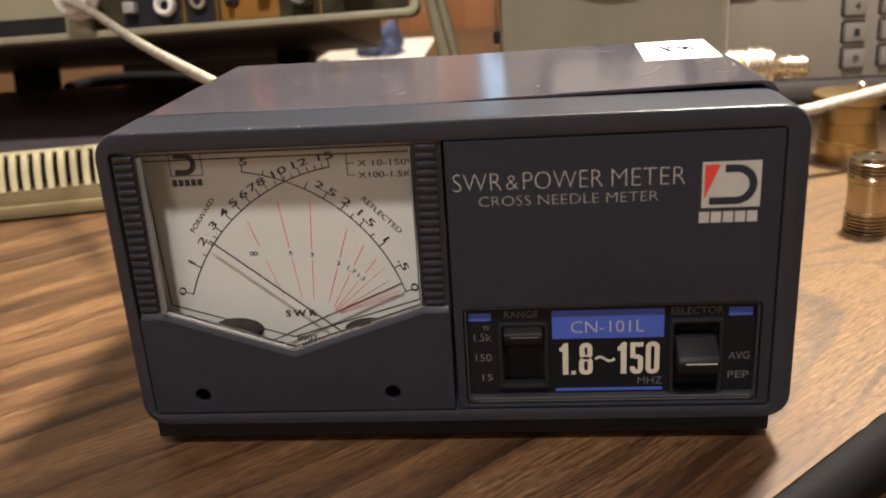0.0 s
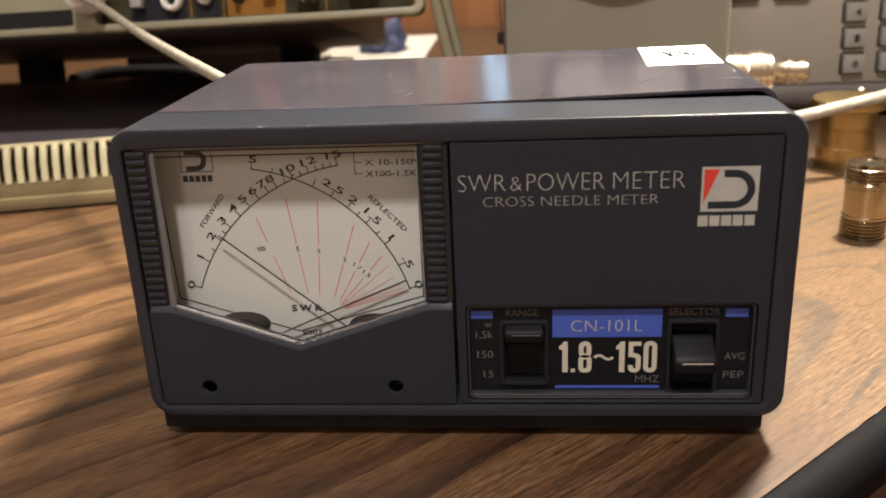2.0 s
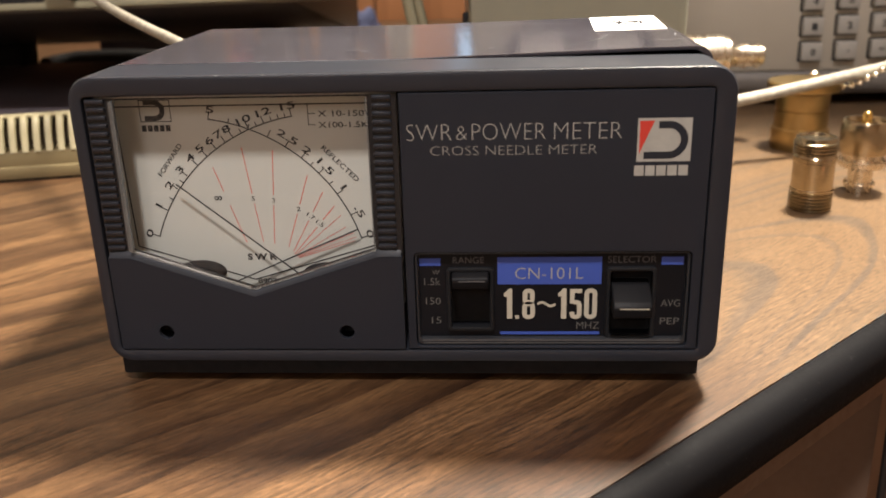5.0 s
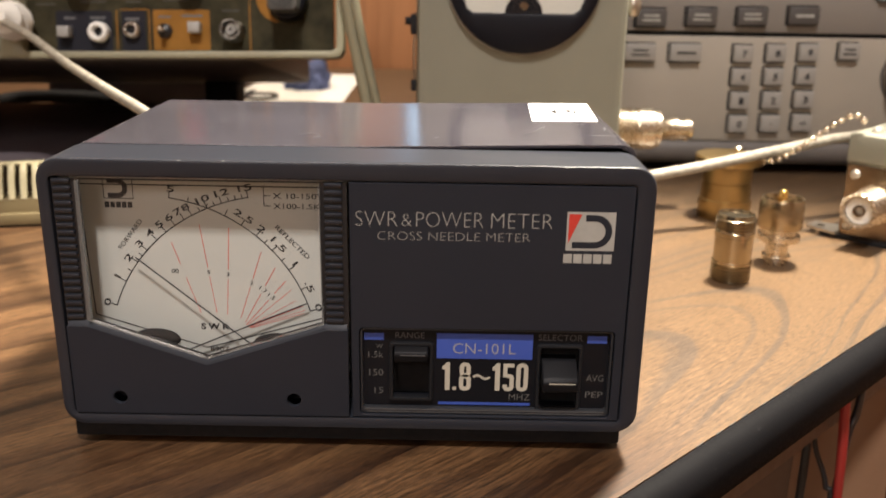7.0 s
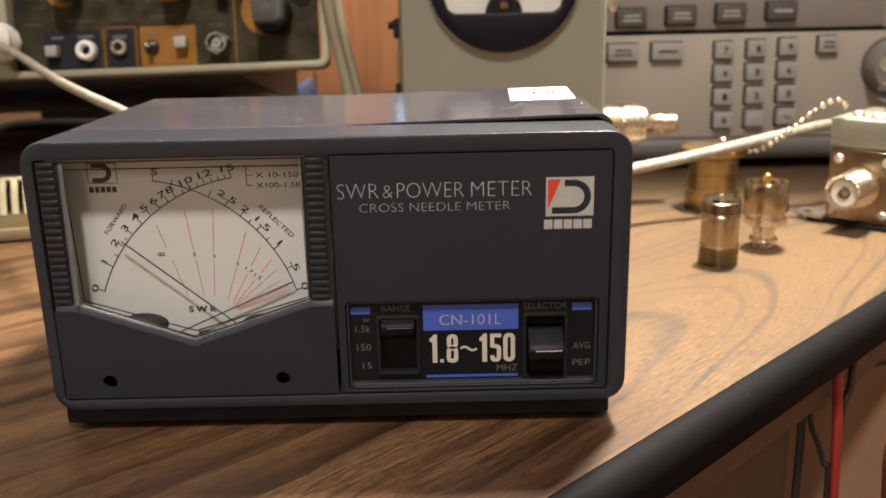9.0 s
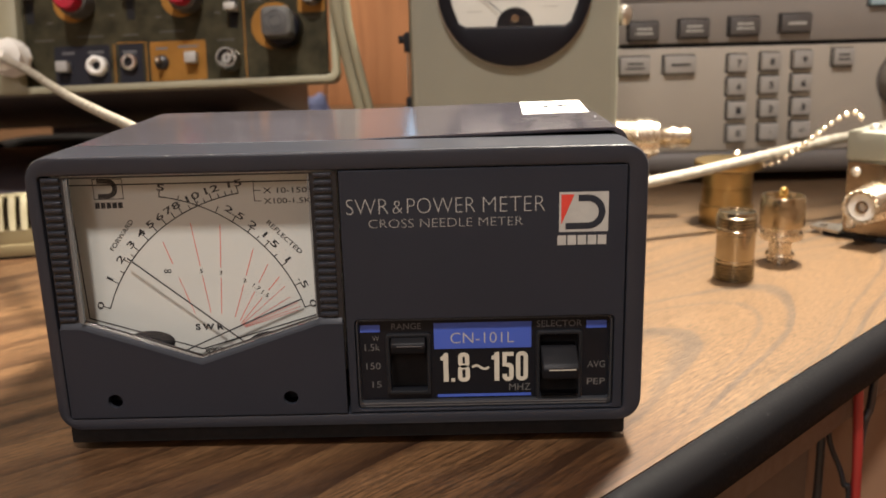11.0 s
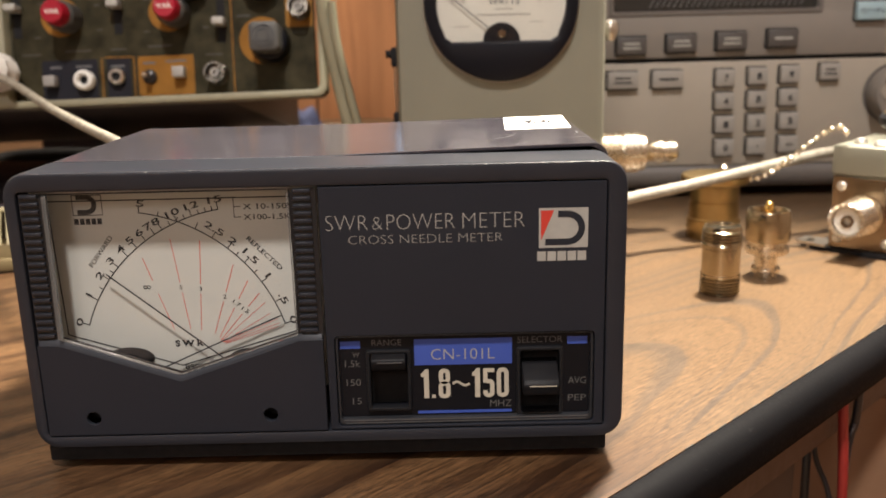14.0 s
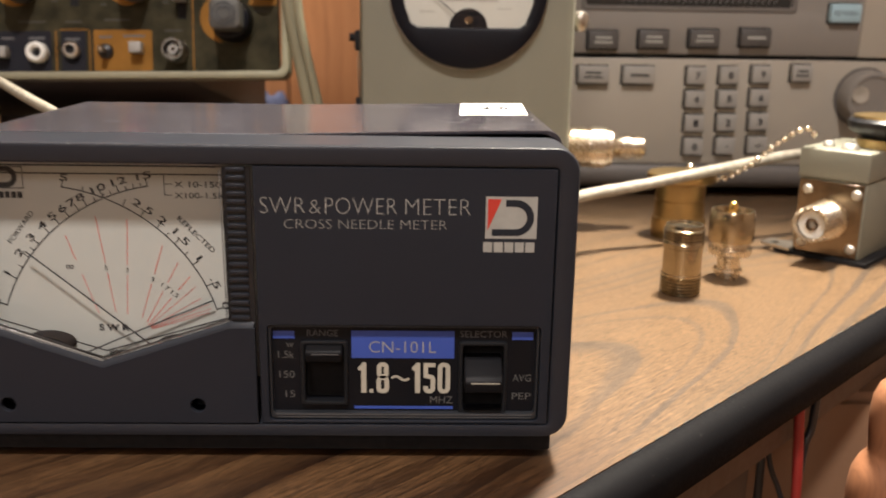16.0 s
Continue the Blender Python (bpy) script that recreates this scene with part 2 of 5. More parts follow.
SMALL_INK = material("small_grey_print", (0.115, 0.115, 0.11), 0.5, 0, 0.08, 300)
INK = material("silver_white_print", (0.36, 0.355, 0.325), 0.5, 0, 0.08, 300)
FADED_INK = material("thin_silver_print", (0.30, 0.295, 0.27), 0.5, 0, 0.08, 300)
CREAM_INK = material("warm_white_print", (0.50, 0.47, 0.385), 0.5, 0, 0.06, 300)
DIM_INK = material("grey_print", (0.098, 0.098, 0.102), 0.5, 0, 0.05, 300)
PALE_INK = material("faded_print", (0.36, 0.335, 0.285), 0.6, 0, 0.05, 300)
RED_INK = material("red_print", (0.55, 0.045, 0.03), 0.5, 0, 0.05, 300)
SWITCH = material("switch_frame_black", (0.009, 0.0098, 0.012), 0.5, 0, 0.05, 60, specular=0.3)
DIAL_RED = material("dial_red_line", (0.60, 0.12, 0.09), 0.6, 0, 0.05, 300)
DIAL_INK = material("dial_black_print", (0.02, 0.02, 0.022), 0.6, 0, 0.05, 300)
DIAL = material("dial_paper_white", (0.54, 0.545, 0.50), 0.6, 0, 0.03, 30)
LIP = material("clear_plastic_edge", (0.15, 0.15, 0.145), 0.15, 0, 0.08, 200)
LEAD_GREY = material("grey_recess_rim", (0.020, 0.022, 0.026), 0.4, 0, 0.05, 60)
NICK = material("pale_worn_edge", (0.20, 0.20, 0.195), 0.6, 0, 0.2, 300)
SCUFF = material("pale_scuffed_paint", (0.066, 0.063, 0.068), 0.5, 0, 0.3, 300)
PAPER = material("white_paper", (0.80, 0.79, 0.74), 0.6, 0, 0.03, 60)
CLEAR = clear_material("clear_acrylic", ior=1.28)
NICKEL = material("bright_nickel", (0.66, 0.58, 0.46), 0.27, 1, 0.06, 120, 0, 900, rough_var=0.1)
DULL_NICKEL = material("dulled_nickel", (0.44, 0.36, 0.24), 0.19, 1, 0.06, 200, 0, 900, rough_var=0.1)
SOCKET_METAL = material("dulled_socket_plating", (0.15, 0.14, 0.12), 0.28, 1, 0.08, 120, 0, 900, rough_var=0.1)
BEAD = material("bright_bead_plating", (0.84, 0.78, 0.66), 0.13, 1, 0.04, 120)
STEEL = material("brushed_steel", (0.58, 0.54, 0.48), 0.30, 1, 0.08, 120, 0, 900, rough_var=0.05)
DARK_NICKEL = material("shaded_thread_nickel", (0.30, 0.25, 0.17), 0.24, 1, 0.06, 200, rough_var=0.1)
SATIN = material("satin_zinc", (0.72, 0.70, 0.64), 0.48, 1, 0.06, 120, rough_var=0.1)
BARE_METAL = material("bronzed_bare_metal", (0.29, 0.23, 0.17), 0.22, 1, 0.10, 120, 0, 900, rough_var=0.2)
BRASS = material("worn_brass", (0.42, 0.30, 0.135), 0.34, 1, 0.15, 90, 0, 700, rough_var=0.1)
GOLD = material("gold_plating", (0.85, 0.58, 0.20), 0.2, 1, 0.05, 120)
PTFE = material("white_insulator", (0.72, 0.70, 0.64), 0.4, 0, 0.05, 90)
COAX = material("ivory_coax_jacket", (0.285, 0.26, 0.21), 0.42, 0, 0.30, 260, 0.15, 500)
WORN_GLEAM = material("worn_vinyl_gleam", (0.07, 0.062, 0.05), 0.6, 0, 0.2, 300)
BUMPER = material("black_vinyl_edge", (0.0056, 0.0053, 0.0060), 0.66, 0, 0.12, 30, 0.05, 900, spots=0.02, specular=0.05)
WATT_GREY = material("olive_grey_enamel", (0.20, 0.194, 0.150), 0.42, 0, 0.05, 25, 0.2, 700)
WATT_DIAL = material("ivory_dial", (0.60, 0.575, 0.50), 0.5, 0, 0.03, 30)
HP_BEIGE = material("warm_beige_panel", (0.335, 0.297, 0.244), 0.55, 0, 0.05, 20, 0.15, 1500)
HP_GREY = material("taupe_grey_panel", (0.198, 0.177, 0.155), 0.55, 0, 0.05, 20, 0.15, 1500)
HP_DARK = material("dark_taupe_plastic", (0.115, 0.102, 0.092), 0.5, 0, 0.05, 20, 0.15, 1500)
KEY_GREY = material("grey_rubber_key", (0.29, 0.272, 0.245), 0.55, 0, 0.05, 60, 0.1, 1500)
KEY_PALE = material("pale_grey_button", (0.30, 0.29, 0.27), 0.5, 0, 0.05, 60)
KEY_DARK = material("dark_grey_key", (0.072, 0.065, 0.061), 0.5, 0, 0.05, 60, 0.1, 1500)
KEY_BLUE = material("pale_blue_key", (0.30, 0.42, 0.47), 0.5, 0, 0.04, 60)
LCD = material("dark_screen_glass", (0.030, 0.028, 0.026), 0.2, 0, 0.1, 20)
OLIVE = material("olive_panel_paint", (0.0360, 0.0315, 0.0175), 0.6, 0, 0.42, 110, 0.15, 900, spots=0.05, specular=0.08)
OCHRE = material("ochre_panel_print", (0.25, 0.118, 0.024), 0.6, 0, 0.16, 60, specular=0.1)
PANEL_INK = material("worn_panel_print", (0.033, 0.029, 0.018), 0.6, 0, 0.3, 300)
NAVY = material("dark_slate_print", (0.020, 0.020, 0.026), 0.6, 0, 0.08, 40, specular=0.08)
TRAY = material("dull_black_plastic", (0.115, 0.095, 0.105), 0.7, 0, 0.15, 30, specular=0.3)
UMBER = material("dark_olive_case_paint", (0.080, 0.066, 0.054), 0.5, 0, 0.12, 12, 0.1, 700)
SAGE = material("cream_green_frame", (0.26, 0.245, 0.165), 0.4, 0, 0.06, 30, 0.08, 700)
# darker copy of the case's cream: shade on its front ledges, as colour
SHADED_CREAM = material("shaded_cream_plastic", (0.165, 0.128, 0.064), 0.45, 0, 0.10, 30, 0.1, 900)
# inside of the cream case, browned for the shade between its slats
TAN_SHADE = material("shaded_case_inside", (0.075, 0.055, 0.033), 0.7, 0, 0.12, 30)
CREAM = material("yellowed_cream_plastic", (0.38, 0.34, 0.21), 0.45, 0, 0.06, 30, 0.1, 900)
KNOB_GREY = material("grey_knob", (0.075, 0.073, 0.068), 0.45, 0, 0.06, 60, specular=0.25)
RED_CAP = material("red_knob_cap", (0.32, 0.007, 0.022), 0.4, 0, 0.05, 60, specular=0.3)
RED_WIRE = material("red_lead", (0.27, 0.022, 0.018), 0.45, 0, 0.06, 60)
BLUE_CLOTH = material("faded_blue_cloth", (0.10, 0.125, 0.25), 0.9, 0, 0.25, 60, 0.5, 900)
CARPET = material("brown_carpet", (0.24, 0.15, 0.085), 0.95, 0, 0.15, 20, 0.6, 600)
BROWN = material("brown_board", (0.115, 0.070, 0.047), 0.7, 0, 0.10, 15, 0.2, 300)
CABINET = material("brown_cabinet_board", (0.25, 0.140, 0.080), 0.6, 0, 0.07, 12, 0.1, 300)
PLASTER = material("warm_wall_paint", (0.74, 0.62, 0.50), 0.8, 0, 0.05, 5, 0.2, 200)
SCREEN_GLOW = glow_material("cool_screen_glow", (0.50, 0.74, 1.0), 1.5)


# ---------------------------------------------------------------- builders (all sizes in centimetres)
U = 0.01


def at(x, y, z, rx=0, ry=0, rz=0):
    return pose(x * U, y * U, z * U, rx, ry, rz)


def thing(name, m, label, category, group="", kind=""):
    ob = new(name)
    ob.empty_display_size = 0.01
    ob.matrix_world = m
    return tagged(ob, label, category, group, kind)


def mesh_of(name, bm, mat, sharp=38):
    bmesh.ops.recalc_face_normals(bm, faces=bm.faces[:])
    bmesh.ops.scale(bm, vec=(U, U, U), verts=bm.verts[:])
    me = bpy.data.meshes.new(name)
    bm.to_mesh(me)
    bm.free()
    me.materials.append(mat)
    me.shade_smooth()
    me.set_sharp_from_angle(angle=radians(sharp))
    return me


def part(name, bm, mat, parent, label="", m=None):
    ob = new(name, mesh_of(name, bm, mat) if isinstance(bm, bmesh.types.BMesh) else bm)
    ob.parent = parent
    if m is not None:
        ob.matrix_local = m
    return tagged(ob, label)


def crisp(ob):
    """Keeps large faces flat beside their rounded edges."""
    even = ob.modifiers.new("even_normals", "WEIGHTED_NORMAL")
    even.keep_sharp, even.weight = True, 100
    return ob


def solid(name, bm, mat, label="", category="", group="", kind="", m=None):
    ob = new(name, mesh_of(name, bm, mat) if isinstance(bm, bmesh.types.BMesh) else bm)
    if m is not None:
        ob.matrix_world = m
    return tagged(ob, label, category, group, kind)


def box(x0, x1, y0, y1, z0, z1, bevel=0.0, seg=2, bm=None):
    bm = bm or bmesh.new()
    made = bmesh.ops.create_cube(bm, size=1, matrix=Matrix.Translation(((x0 + x1) / 2, (y0 + y1) / 2, (z0 + z1) / 2)) @ Matrix.Diagonal((x1 - x0, y1 - y0, z1 - z0, 1)))
    if bevel:
        edges = list({e for v in made["verts"] for e in v.link_edges})
        bmesh.ops.bevel(bm, geom=edges, offset=bevel, segments=seg, profile=0.5, affect="EDGES")
    return bm


def lathe(profile, seg=32, bm=None, m=None):
    """A turned body: (radius, height) up the z axis."""
    bm = bm or bmesh.new()
    rings = []
    for r, z in profile:
        if r < 1e-6:
            rings.append([bm.verts.new((0, 0, z))])
        else:
            rings.append([bm.verts.new((r * math.cos(2 * math.pi * k / seg), r * math.sin(2 * math.pi * k / seg), z)) for k in range(seg)])
    made = [v for ring in rings for v in ring]
    for a, b in zip(rings, rings[1:]):
        for k in range(seg):
            n = (k + 1) % seg
            if len(a) == 1 and len(b) > 1:
                bm.faces.new((a[0], b[n], b[k]))
            elif len(b) == 1 and len(a) > 1:
                bm.faces.new((a[k], a[n], b[0]))
            elif len(a) > 1:
                bm.faces.new((a[k], a[n], b[n], b[k]))
    for ring in (rings[0], rings[-1]):
        if len(ring) > 1:
            bm.faces.new(ring)
    if m is not None:
        bmesh.ops.transform(bm, matrix=m, verts=made)
    return bm


def turned(rx=0, ry=0, rz=0, x=0, y=0, z=0):
    """A pose in the builders' centimetres."""
    return pose(x, y, z, rx, ry, rz)


def outward(x, z, y=0.0):
    """Lays a lathe's axis along -y, out of a front panel."""
    return pose(x, y, z, 90, 0, 0)


def smooth_path(points, steps=10):
    p = [Vector(q) for q in points]
    p = [2 * p[0] - p[1], *p, 2 * p[-1] - p[-2]]
    out = []
    for a, b, c, d in zip(p, p[1:], p[2:], p[3:]):
        for k in range(steps):
            s = k / steps
            out.append(0.5 * (2 * b + (c - a) * s + (2 * a - 5 * b + 4 * c - d) * s * s + (3 * b - a - 3 * c + d) * s**3))
    return [*out, p[-2]]


def tube(points, radius, seg=12, steps=10, bm=None):
    bm = bm or bmesh.new()
    line = smooth_path(points, steps)
    rings = []
    for k, q in enumerate(line):
        ahead = (line[min(k + 1, len(line) - 1)] - line[max(k - 1, 0)]).normalized()
        side = ahead.cross(Vector((0.13, 0.21, 1))).normalized()
        up = side.cross(ahead)
        rings.append([bm.verts.new(q + radius * (math.cos(2 * math.pi * n / seg) * side + math.sin(2 * math.pi * n / seg) * up)) for n in range(seg)])
    for a, b in zip(rings, rings[1:]):
        for n in range(seg):
            bm.faces.new((a[n], a[(n + 1) % seg], b[(n + 1) % seg], b[n]))
    bm.faces.new(rings[0])
    bm.faces.new(rings[-1])
    return bm


def rounded(x0, x1, z0, z1, r, seg=6):
    """The outline of a rectangle with round corners."""
    out = []
    for cx, cz, a in ((x1 - r, z1 - r, 0), (x0 + r, z1 - r, 90), (x0 + r, z0 + r, 180), (x1 - r, z0 + r, 270)):
        out += [(cx + r * math.cos(radians(a + 90 * k / seg)), cz + r * math.sin(radians(a + 90 * k / seg))) for k in range(seg + 1)]
    return out


def circle(cx, cz, r, seg=24):
    return [(cx + r * math.cos(2 * math.pi * k / seg), cz + r * math.sin(2 * math.pi * k / seg)) for k in range(seg)]


def sheet(outer, y0, y1, holes=(), bevel=0.0):
    """A plate in the xz plane from depth y0 to y1, with openings right through it."""
    bm = bmesh.new()
    edges = []
    for loop in (outer, *holes):
        vs = [bm.verts.new((x, y0, z)) for x, z in loop]
        edges += [bm.edges.new((a, b)) for a, b in zip(vs, vs[1:] + vs[:1])]
    bmesh.ops.triangle_fill(bm, use_beauty=True, edges=edges)
    front = bm.faces[:]
    rim = [e for e in bm.edges if len(e.link_faces) == 1]
    got = bmesh.ops.extrude_face_region(bm, geom=front, use_keep_orig=True)
    moved = [v for v in got["geom"] if isinstance(v, bmesh.types.BMVert)]
    bmesh.ops.translate(bm, vec=(0, y1 - y0, 0), verts=moved)
    bmesh.ops.recalc_face_normals(bm, faces=bm.faces[:])
    if bevel:
        bmesh.ops.bevel(bm, geom=[e for e in rim if e.is_valid], offset=bevel, segments=2, profile=0.5, affect="EDGES")
    return bm


def prism(outer, z0, z1):
    """A plate in the xy plane from z0 to z1."""
    bm = sheet(outer, z0, z1)
    bmesh.ops.transform(bm, matrix=Matrix(((1, 0, 0, 0), (0, 0, 1, 0), (0, 1, 0, 0), (0, 0, 0, 1))), verts=bm.verts[:])
    return bm


def stroke(points, width, y, depth=0.006, closed=False, bm=None):
    """A printed line in the xz plane, facing -y: one ribbon with mitred joints."""
    bm = bm or bmesh.new()
    pts = [Vector(p) for p in points]
    n, pairs = len(pts), []
    for k, q in enumerate(pts):
        before = (q - pts[k - 1]).normalized() if k or closed else None
        after = (pts[(k + 1) % n] - q).normalized() if k < n - 1 or closed else None
        d = ((before or after) + (after or before)).normalized()
        side = Vector((-d.y, d.x)) * width / 2 / max(0.4, d.dot(after or before))
        pairs.append([bm.verts.new((p.x, y - depth, p.y)) for p in (q - side, q + side)])
    for a, b in zip(pairs, pairs[1:] + (pairs[:1] if closed else [])):
        bm.faces.new((a[0], b[0], b[1], a[1]))
    return bm


def arc_points(cx, cz, r, a0, a1, n=40):
    return [(cx + r * math.cos(radians(a0 + (a1 - a0) * k / n)), cz + r * math.sin(radians(a0 + (a1 - a0) * k / n))) for k in range(n + 1)]


def lettering(words, x0, x1, z0, z1, y, angle=0.0, bold=0.0, stretch=True):
    """Words printed on a panel that faces -y, filling the given rectangle, or, unstretched, its height, x1 - x0 times
    as wide as the type; angle turns them about the middle."""
    data = bpy.data.curves.new("words", "FONT")
    data.body, data.offset, data.resolution_u = words, bold, 3
    ob = new("words", data)
    me = bpy.data.meshes.new_from_object(ob.evaluated_get(bpy.context.evaluated_depsgraph_get()))
    bpy.data.objects.remove(ob)
    bpy.data.curves.remove(data)
    bm = bmesh.new()
    bm.from_mesh(me)
    bpy.data.meshes.remove(me)
    xs, ys = [v.co.x for v in bm.verts], [v.co.y for v in bm.verts]
    sx, sz = (x1 - x0) / max(1e-6, max(xs) - min(xs)), (z1 - z0) / max(1e-6, max(ys) - min(ys))
    if not stretch:
        sx = sz * (x1 - x0)
    mx, my, c, s = (max(xs) + min(xs)) / 2, (max(ys) + min(ys)) / 2, math.cos(radians(angle)), math.sin(radians(angle))
    for v in bm.verts:
        u, w = (v.co.x - mx) * sx, (v.co.y - my) * sz
        v.co = ((x0 + x1) / 2 + c * u - s * w, y, (z0 + z1) / 2 + s * u + c * w)
    return bm


def bars(rects, y, depth=0.006):
    bm = bmesh.new()
    for x0, x1, z0, z1 in rects:
        bm.faces.new([bm.verts.new((x, y - depth, z)) for x, z in ((x0, z0), (x1, z0), (x1, z1), (x0, z1))])
    return bm


# ---------------------------------------------------------------- the setting
def edge_x(y):
    """The bench's slanting right edge."""
    return 1.045 * y + 9.08


FLOOR_Z, BACK_Y = -74.0, 95.0
solid("floor", box(-130, 170, -210, 105, FLOOR_Z - 4, FLOOR_Z), CARPET, "brown carpeted floor under the bench", "floor", kind="structure")
solid("wall_back", box(-130, 170, BACK_Y, BACK_Y + 8, FLOOR_Z, 176), PLASTER, "warm painted back wall", "wall", kind="structure")
solid("wall_left", box(-138, -130, -210, 103, FLOOR_Z, 176), PLASTER, "warm painted side wall", "wall", kind="structure")
solid("wall_right", box(170, 178, -210, 103, FLOOR_Z, 176), PLASTER, "warm painted side wall", "wall", kind="structure")
solid("wall_front", box(-130, 170, -218, -210, FLOOR_Z, 176), PLASTER, "warm painted wall behind the viewer", "wall", kind="structure")
solid("ceiling", box(-138, 178, -218, 103, 176, 182), PLASTER, "painted ceiling", "ceiling", kind="structure")

bench = thing("workbench", at(0, 0, 0), "walnut laminate workbench with black vinyl edging", "workbench")
top_line = [(-95, -17), (edge_x(-17), -17), (edge_x(93), 93), (-95, 93)]
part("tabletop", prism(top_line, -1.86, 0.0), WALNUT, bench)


def bumper():
    """Bullnose edging swept along the slanting edge and round the front."""
    bm = bmesh.new()
    prof = [(0.03, -0.02), (0.07, 0.03), (0.22, 0.05), (0.48, 0.0), (0.72, -0.18), (0.86, -0.45), (0.90, -0.8), (0.84, -1.2), (0.68, -1.55), (0.45, -1.78), (0.2, -1.86), (0.03, -1.86)]
    run = [((-95, -17), (0, -1)), ((edge_x(-17), -17), None), ((edge_x(93), 93), (0.691, -0.722))]
    mid = Vector((0, -1)) + Vector((0.691, -0.722))
    mid = mid / (mid.length * mid.normalized().dot(Vector((0, -1))))
    rings = []
    for (x, y), n in run:
        n = Vector(n) if n else mid
        rings.append([bm.verts.new((x + n.x * d, y + n.y * d, z)) for d, z in prof])
    for a, b in zip(rings, rings[1:]):
        for k in range(len(prof)):
            j = (k + 1) % len(prof)
            bm.faces.new((a[k], a[j], b[j], b[k]))
    bm.faces.new(rings[0])
    bm.faces.new(rings[-1])
    return bm


# worn spots beside the joint, pale so they carry its gleam as well
random.seed(11)
for k in range(26):
    y = 0.4 + 0.62 * k + 0.3 * random.random()
    run, off = 0.10 + 0.30 * random.random(), 0.04
    part("worn_spot", prism([(edge_x(y) + off, y), (edge_x(y) + off + 0.022, y - 0.022), (edge_x(y + run) + off + 0.022, y + run - 0.022), (edge_x(y + run) + off, y + run)], 0.0, 0.055), WORN_GLEAM, bench, "pale spot on the edging, part wear, part painted gleam")
part("edging", bumper(), BUMPER, bench, "black vinyl bullnose edging")
part("apron", prism([(-95, -14), (edge_x(-14) - 1.2, -14), (edge_x(90) - 1.2, 90), (-95, 90)], -4.2, -1.88), BROWN, bench, "dark brown board under the top")
for lx, ly in ((-90, -12), (-90, 86), (60, 84)):
    part("leg", box(lx - 3, lx + 3, ly - 3, ly + 3, FLOOR_Z, -5.2, 0.3), BROWN, bench)
part("modesty_panel", box(-90, 16.5, 9.4, 10.8, FLOOR_Z + 8, -5.2), BROWN, bench, "dark brown side board")

# wooden panelling strip on the back wall, seen between the instruments
panel = thing("wood_panelling", at(0, BACK_Y - 0.2, 0), "orange pine panelling boards on the back wall", "wall panel", kind="structure")
for k in range(14):
    x = -98 + 14.2 * k
    bm = box(-7.0, 7.0, -1.6, 0, 0, 70, 0.25, 2)
    ob = part("board", bm, ORANGE_WOOD, panel, m=at(x + 7, 0, -5))

screen = thing("wall_display", at(-1.0, BACK_Y - 1.9, 16.6), "cool lit display hung on the wood panelling", "display")
part("case", box(-2.6, 2.6, -1.2, 0, -0.6, 27.4), BLACK, screen)
part("screen", box(-2.0, 2.0, -1.35, -1.22, 0, 26.6), SCREEN_GLOW, screen, "cool white lit screen")


# ---------------------------------------------------------------- the cross-needle meter
meter = thing("power_meter", at(0, 0, 0), "charcoal cross-needle power meter with plum-grey steel cover", "meter")
bezel = crisp(part("bezel", sheet(rounded(-7.85, 7.82, 0.74, 8.20, 0.62), -0.02, 1.80,
                            [rounded(-7.50, 7.30, 1.10, 7.70, 0.10, 3)], 0.11), BEZEL, meter, "charcoal moulded front frame"))
random.seed(7)
nick = mesh_of("edge_nick", lathe([(0, -0.012), (0.020, -0.006), (0.024, 0.0), (0.016, 0.008), (0, 0.012)], 7), NICK)
for x in (-6.9, -4.2, -3.15, -0.9, 1.9, 2.2, 4.1, 4.35, 5.5, 6.3, 6.9):
    wear = 0.3 + 1.3 * random.random()
    part("edge_nick", nick, None, meter, m=at(x + 0.2 * random.random(), 0.012, 8.168, 45, 0, 0) @ Matrix.Diagonal((wear * 1.6, wear * 0.6, wear * 0.5, 1)))
part("back_board", box(-7.49, 7.25, 1.16, 1.30, 1.11, 7.69), CHASSIS, meter)

# left half: ribbed sides, chin with two sunk screws, window
WIN = [(-6.84, 3.87), (-3.80, 2.83), (-0.68, 3.86), (-0.70, 7.63), (-6.79, 7.63)]
part("window_surround", sheet([(-7.48, 3.6), (-3.82, 2.4), (-0.02, 3.6), (-0.02, 7.66), (-7.48, 7.66)], 0.09, 0.14, [WIN]), BLACK, meter)
chin_line = [(-7.48, 1.12), (-0.03, 1.12), (-0.03, 3.66), (-0.64, 3.66), (-3.82, 2.60), (-6.92, 3.66), (-7.48, 3.66)]
SCREWS = [(-6.24, 1.60), (-1.53, 1.60)]
chin = crisp(part("chin", sheet(chin_line, -0.03, 0.09, [circle(x, z, 0.19) for x, z in SCREWS], 0.02), PLATE, meter, "charcoal lower plate"))
chamfer = bmesh.new()
lips = [[chamfer.verts.new((x, y, z)) for x, z in line] for y, line in ((-0.034, [(-7.44, 3.66), (-6.92, 3.66), (-3.82, 2.60), (-0.64, 3.66), (-0.06, 3.66)]),
                                                                        (-0.004, [(-7.44, 3.72), (-6.90, 3.73), (-3.82, 2.67), (-0.65, 3.73), (-0.06, 3.72)]), (0.075, [(-7.44, 3.80), (-6.88, 3.82), (-3.81, 2.78), (-0.66, 3.82), (-0.06, 3.80)]))]
for one, two in zip(lips, lips[1:]):
    for k in range(4):
        chamfer.faces.new((one[k], one[k + 1], two[k + 1], two[k]))
part("chin_chamfer", chamfer, PLATE, meter, "sloping upper edge of the lower plate")
